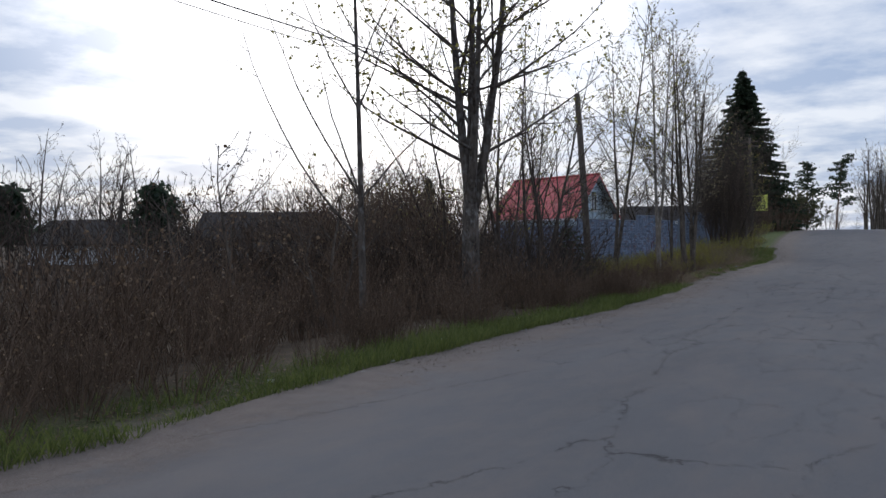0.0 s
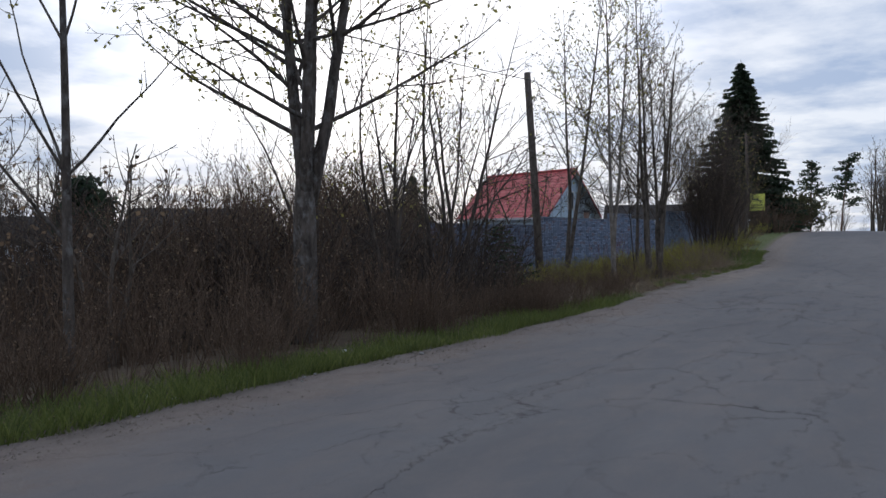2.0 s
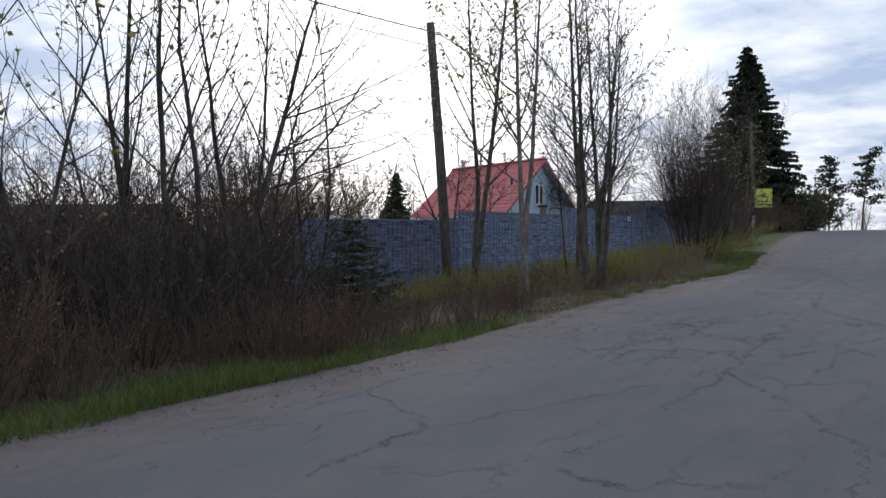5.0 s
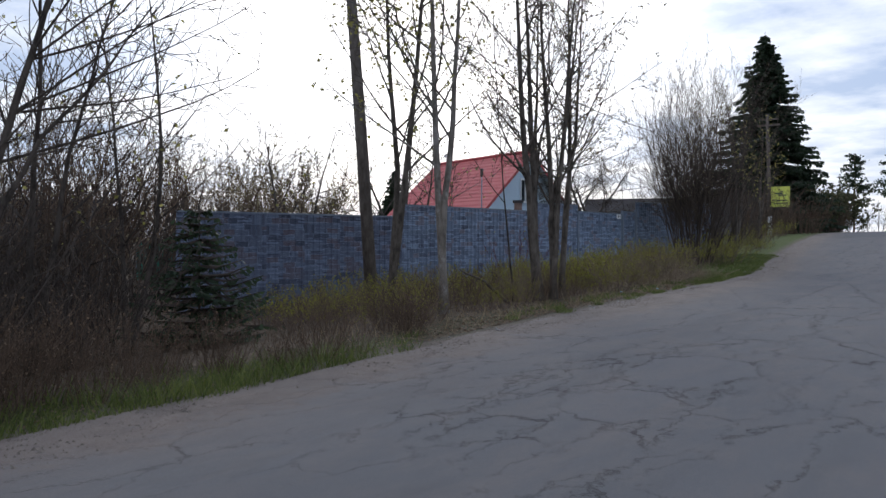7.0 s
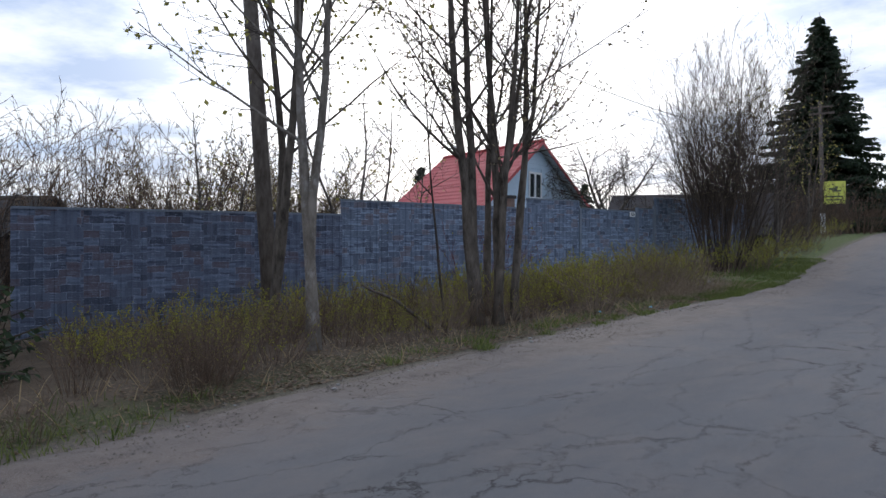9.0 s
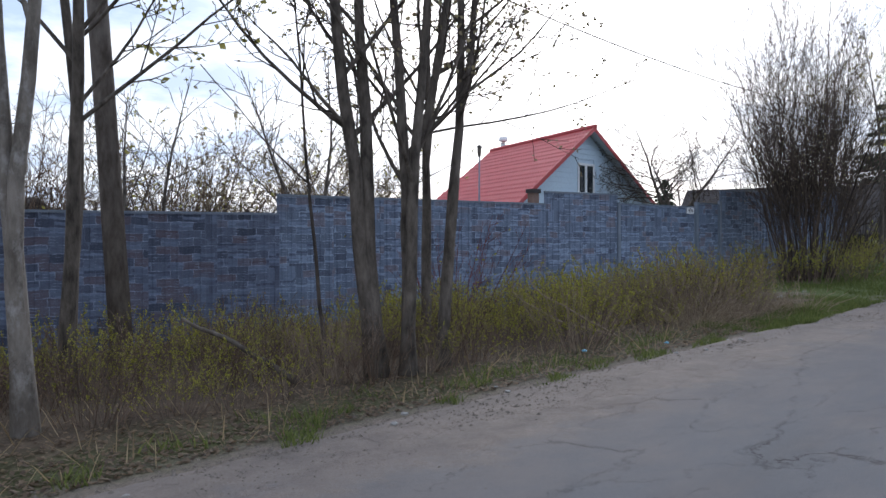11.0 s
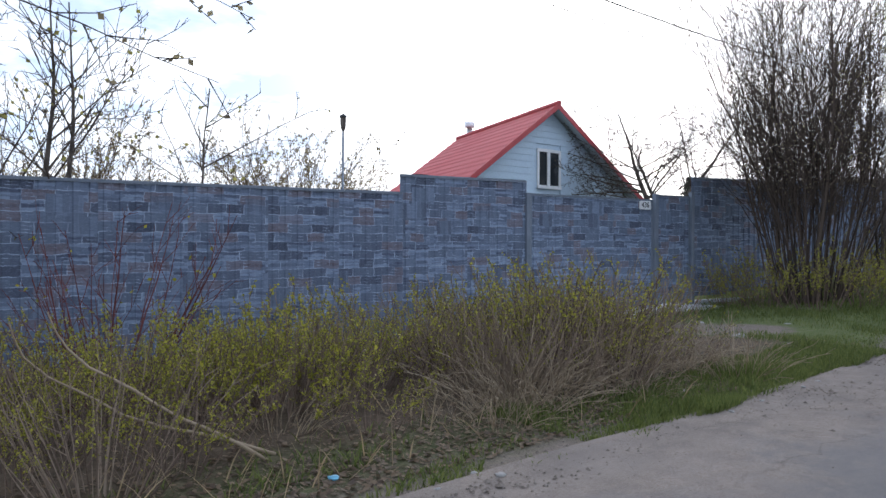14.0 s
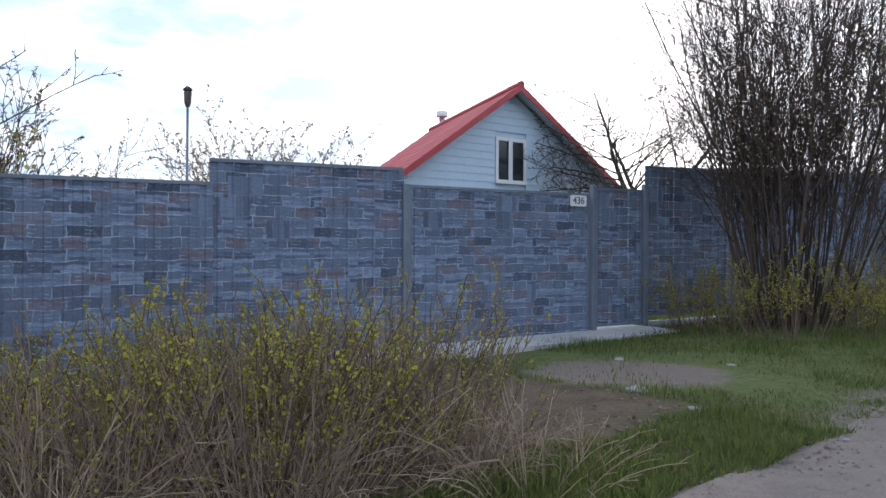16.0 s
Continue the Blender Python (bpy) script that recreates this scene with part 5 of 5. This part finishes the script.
scatter(tall, ((-17.0, 23.8), (-19.5, 28.5), (-22.0, 25.5), (-20.5, 31.5), (-24.5, 29.0), (-12.0, 24.4), (-22, 33), (-25, 35.5), (-27.5, 32), (-19, 33.5)), 0.8, 1.1)
scatter(tall, ((-9.6, 14.6), (-8.9, 15.9), (-10.4, 13.4), (-12.2, 16.2), (-13.5, 19.5), (-11.6, 18.6), (-15.0, 22.0), (-10.8, 22.6), (-17.5, 19.0), (-14.2, 14.2), (-20.0, 21.0)), 0.5, 0.78)

# distant bare woods on the left, and beyond the crest
far = [tree("bare grey tree in the distance", (-44, 22 + 5 * i, -0.5), 9.0, 0.13, 90 + i, ((0, 0, 1.0), (0.12, 0.1, 0.85)), 9, 0.25, 0.42, 40, 0.06, M_BARK, M_TWIG, M_LEAF_BROWN, "distant trees", twigs=dict(density=1.7, leaf=0.09, leaves=1, thin=0.014)) for i in range(3)]
for k in range(60):
    a = radians(rng.uniform(0, 88))
    dist = rng.uniform(42, 95)
    x, y = -math.sin(a) * dist, 12 + math.cos(a) * dist
    if x > road_edge(y) - 9 or (x > -34 and 28 < y < 66):
        continue
    copy_thing(rng.choice(far), pose(x, y, road_z(y) - 0.8, 0, 0, rng.uniform(0, 360)) @ Matrix.Scale(rng.uniform(0.45, 0.8), 4))
copy_thing(far[0], pose(-47.5, 33.5, -0.6, 0, 0, 40) @ Matrix.Scale(1.05, 4))
copy_thing(far[1], pose(-45.5, 35.0, -0.6, 0, 0, 140) @ Matrix.Scale(1.0, 4))
for k in range(14):
    copy_thing(rng.choice(far), pose(rng.uniform(-10.5, -3), rng.uniform(135, 180), 1.0, 0, 0, rng.uniform(0, 360)) @ Matrix.Scale(rng.uniform(1.4, 2.0), 4))
for k in range(14):
    copy_thing(rng.choice(far), pose(rng.uniform(-26, -13), rng.uniform(100, 180), 1.2, 0, 0, rng.uniform(0, 360)) @ Matrix.Scale(rng.uniform(0.5, 0.9), 4))
hedge = [shrub("roadside_thicket", "dense olive-green budding thicket beside the road crest", 95 + i, 5.2, 0.8, 34, M_TWIG, M_LEAF_OLIVE, on_ground(-14.6 - 2.5 * i, 99 + 3 * i), "crest thicket", 9, 0.22, 1.5, 0.4, 0.03, 1.2, levels=2, thin=0.02) for i in range(2)]
scatter(hedge, ((rng.uniform(-18, -12.8), rng.uniform(93, 113)) for _ in range(9)), 0.6, 1.15)
pine("dark rounded pine beyond the undergrowth", (-37.5, 29.5, -0.6), 5.6, 35, "far pines")
pine("dark rounded pine beyond the undergrowth", (-39, 31.5, -0.6), 4.8, 36, "far pines")
pine("dark rounded pine beyond the undergrowth", (-43, 24.5, -0.6), 5.4, 37, "far pines")
spruce("dark spruce behind the red-roofed house", on_ground(-52.3, 82.0, -0.3), 7.6, 5.0, 38, M_NEEDLE, 0.22)
spruce("dark spruce at the back of the garden", on_ground(-32.3, 79.5, -1.0), 5.6, 3.4, 39, M_NEEDLE, 0.22)


# ---- grass ----
def grass_strip(name, label, mat, n, place, h0, h1, seed, bend=0.5):
    r = random.Random(seed)
    g = Geo()
    for _ in range(n):
        x, y, k = place(r)
        z = ground_z(x, y) - 0.02
        h = r.uniform(h0, h1) * k
        if h < 0.035 * (h0 / 0.08):
            continue
        a = r.uniform(0, 2 * math.pi)
        w = Vector((math.cos(a), math.sin(a), 0)) * r.uniform(0.003, 0.007)
        tipv = Vector((x + r.uniform(-bend, bend) * h, y + r.uniform(-bend, bend) * h, z + h))
        mid = Vector((x, y, z)).lerp(tipv, 0.55) + Vector((0, 0, 0.12 * h))
        p = Vector((x, y, z))
        b = len(g.v)
        g.v += [p - w, p + w, mid + w * 0.7, mid - w * 0.7, tipv]
        g.f += [(b, b + 1, b + 2, b + 3), (b + 3, b + 2, b + 4)]
    return tagged(part(name, g, mat), label, "grass", kind="stuff")


def verge(r):
    y = r.uniform(-4, 44)
    d = 0.45 + abs(r.gauss(0, 0.5))
    x = road_edge(y) - d - 0.25 * noise.noise((0, y * 0.5, 7))
    patch = 0.5 + 0.75 * noise.noise((x * 0.8, y * 0.35, 1.5)) + 0.6 * noise.noise((x * 2.6, y * 1.9, 4.5))
    return x, y, max(0.0, min(1.1, patch * 1.1 + (0.45 if y < 23 else 0.16))) * (1.0 if y < 19 + 6 * r.random() else (0.55 if patch > 0.74 or (y > 32 and patch > 0.45) else 0.0))


def lawn(r):
    y = r.uniform(37, 54)
    x = road_edge(y) - 0.45 - 0.3 * noise.noise((0, y * 0.9, 4)) - r.random() ** 1.3 * (6.0 if y > 42.5 else 1.1)
    return x, y, max(0.0, 0.5 + 0.8 * noise.noise((x * 0.9, y * 0.9, 0)) + 0.35 * noise.noise((x * 3, y * 3, 2)) + (0.3 if y < 42.8 or y > 44.3 else 0.0)) * (0.3 if (x + 8.4) ** 2 + ((y - 44) * 1.1) ** 2 < 2.2 and r.random() < 0.8 else 1)


grass_strip("verge_grass", "fresh green grass along the road verge", M_GRASS, 48000, verge, 0.08, 0.23, 1, 0.8)
grass_strip("drive_grass", "short trampled grass before the gates", M_GRASS, 76000, lawn, 0.05, 0.13, 2)
grass_strip("dry_verge_grass", "bleached dry grass among the shrubs", M_GRASS_DRY, 700, lambda r: (road_edge(y := r.uniform(24, 41)) - r.uniform(0.8, 2.8), y, 1.0), 0.08, 0.3, 3, 1.2)


def leaf_litter(n, seed):
    r = random.Random(seed)
    g = Geo()
    for _ in range(n):
        y = r.uniform(-3, 43) if r.random() < 0.45 else r.uniform(25, 41)
        x = road_edge(y) - 0.75 - abs(r.gauss(0, 0.8))
        z = ground_z(x, y) + 0.012
        a, s = r.uniform(0, 6.28), r.uniform(0.012, 0.034)
        u, w = Vector((math.cos(a), math.sin(a), r.uniform(-0.3, 0.5))) * s, Vector((-math.sin(a), math.cos(a), r.uniform(-0.4, 0.4))) * s * 0.6
        p = Vector((x, y, z))
        g.face(p - u, p + w, p + u, p - w)
    tagged(part("leaf_litter", g, M_LEAF_BROWN), "dry brown leaf litter on the verge", "leaves", kind="stuff")


leaf_litter(20000, 4)


# ---- bits and pieces on the ground ----
def stone(label, at, size, seed, mat, name="stone", category="stone"):
    r = random.Random(seed)
    g = Geo()
    bm = bmesh.new()
    bmesh.ops.create_icosphere(bm, subdivisions=2, radius=size)
    for v in bm.verts:
        k = 1 + 0.35 * noise.noise(v.co * (1.5 / size) + Vector((seed, 0, 0)))
        v.co = Vector((v.co.x * k * 1.2, v.co.y * k, v.co.z * k * 0.55))
    g.v = [v.co.copy() for v in bm.verts]
    g.f = [tuple(v.index for v in f.verts) for f in bm.faces]
    bm.free()
    ob = part(name, g, mat)
    ob.matrix_basis = pose(*at, 0, 0, r.uniform(0, 360))
    return tagged(ob, label, category, "loose stones" if name == "stone" else "litter")


M_STONEGREY = simple("grey_stone", (0.2, 0.19, 0.18), (0.33, 0.32, 0.30), 12, 0.9, 0, 0.5)
M_BLUEPLASTIC = simple("blue_plastic", (0.12, 0.36, 0.5), (0.2, 0.45, 0.6), 9, 0.4)
M_WHITEPLASTIC = simple("white_plastic_scrap", (0.6, 0.62, 0.6), (0.75, 0.76, 0.74), 9, 0.4)
STONES = [(-7.7, 42.7, 0.12), (-6.9, 42.4, 0.06), (-8.0, 44.6, 0.06), (-9.3, 44.3, 0.08), (-6.1, 39.0, 0.06), (-6.4, 41.6, 0.05)]
for i, (x, y, s) in enumerate(STONES):
    stone("rough pale grey stone lying in the grass", on_ground(x, y, -0.01), s * 0.8, 300 + i, M_STONEGREY)
r2 = random.Random(9)
for i in range(46):
    y = r2.uniform(2, 44)
    stone("small grey pebble on the dirt shoulder", on_ground(road_edge(y) - r2.uniform(0.3, 0.75), y, 0.03), r2.uniform(0.012, 0.03), 400 + i, M_STONEGREY)
BLUE = [(-6.42, 34.1), (-6.0, 35.3)]
for i, (x, y) in enumerate(BLUE):
    stone("crumpled scrap of pale blue plastic on the verge", on_ground(x, y, 0.02), 0.03, 500 + i, M_BLUEPLASTIC, "plastic_scrap", "litter")
for i, (x, y) in enumerate(((-4.5, 9.2), (-4.2, 5.4), (-5.0, 12.6))):
    stone("crumpled scrap of white plastic on the verge", on_ground(x, y, 0.02), 0.03, 510 + i, M_WHITEPLASTIC, "plastic_scrap", "litter")
# fallen branch and arching dry stalks
def stalk(label, pts, r, mat, name="fallen_branch", category="branch"):
    path = [Vector(p) for p in pts]
    fine = []
    for i in range(len(path) - 1):
        for k in range(4):
            fine.append(path[i].lerp(path[i + 1], k / 4) + Vector((0, 0, 0.02 * math.sin(i + k))))
    fine.append(path[-1])
    n = len(fine)
    tagged(part(name, Geo().tube(fine, [r * (1 - 0.7 * i / n) for i in range(n)], 6), mat, None, "", True), label, category, "fallen wood")


gz = ground_z
stalk("dead broken branch leaning among the alder stems", [(-7.4, 30.6, gz(-7.4, 30.6)), (-7.55, 30.0, gz(-7.5, 30) + 0.45), (-7.9, 29.6, gz(-7.9, 29.6) + 0.75)], 0.04, M_BARK)
stalk("long pale stalk bent over the verge", [(-6.6, 35.2, gz(-6.6, 35.2)), (-6.95, 34.6, gz(-6.9, 34.6) + 0.4), (-7.3, 34.2, gz(-7.3, 34.2) + 0.75), (-7.35, 34.1, gz(-7.3, 34.1) + 1.0)], 0.014, M_TWIG_DRY, "bent_stalk")
stalk("long pale stalk bent over the verge", [(-6.7, 35.3, gz(-6.7, 35.3)), (-7.2, 34.5, gz(-7.2, 34.5) + 0.3), (-7.5, 34.0, gz(-7.5, 34.0) + 0.7), (-7.4, 33.9, gz(-7.5, 34.0) + 0.95)], 0.012, M_TWIG_DRY, "bent_stalk")

# a stretch of green sheet fence deep in the thicket
green = thing("green_fence", "short stretch of teal-green sheet fence in the thicket", "fence", "", (-24, 33, 0.0), 52)
for i in range(6):
    part("sheet", Geo().box(0.5 * i + 0.004, -0.012 + 0.01 * (i % 2), 0.1, 0.5 * i + 0.496, 0.012 + 0.01 * (i % 2), 1.5, None, 0.004), M_GREENFENCE, green)
for i in range(3):
    part("post", Geo().box(1.5 * i - 0.03, 0.03, -0.3, 1.5 * i + 0.03, 0.09, 1.55, None, 0.004), M_POST, green)


def pebbles(n, seed):
    """Loose grit on the shoulder of the road."""
    r = random.Random(seed)
    g = Geo()
    for _ in range(n):
        y = r.uniform(6, 56)
        x = road_edge(y) - r.gauss(0.3, 0.42)
        d = road_edge(y) - x
        z = max(ground_z(x, y), road_z(y) + 0.012) - 0.003 if d < 0.5 else ground_z(x, y)
        s = r.uniform(0.006, 0.014) * (2.0 if r.random() < 0.06 else 1.0)
        a = r.uniform(0, 6.28)
        u, v = Vector((math.cos(a), math.sin(a), 0)) * s * r.uniform(0.9, 1.6), Vector((-math.sin(a), math.cos(a), 0)) * s
        p, b = Vector((x, y, z)), len(g.v)
        g.v += [p + u, p + v, p - u, p - v, p + Vector((0, 0, s * 0.8)) + u * r.uniform(-0.3, 0.3)]
        g.f += [(b, b + 1, b + 4), (b + 1, b + 2, b + 4), (b + 2, b + 3, b + 4), (b + 3, b, b + 4)]
    return tagged(part("shoulder_gravel", g, M_GRIT), "loose grey-brown grit along the road shoulder", "gravel", kind="stuff")


M_GRIT = simple("brown_grit", (0.09, 0.072, 0.06), (0.22, 0.185, 0.155), 40, 0.95, 0, 0.3)
pebbles(13000, 91)
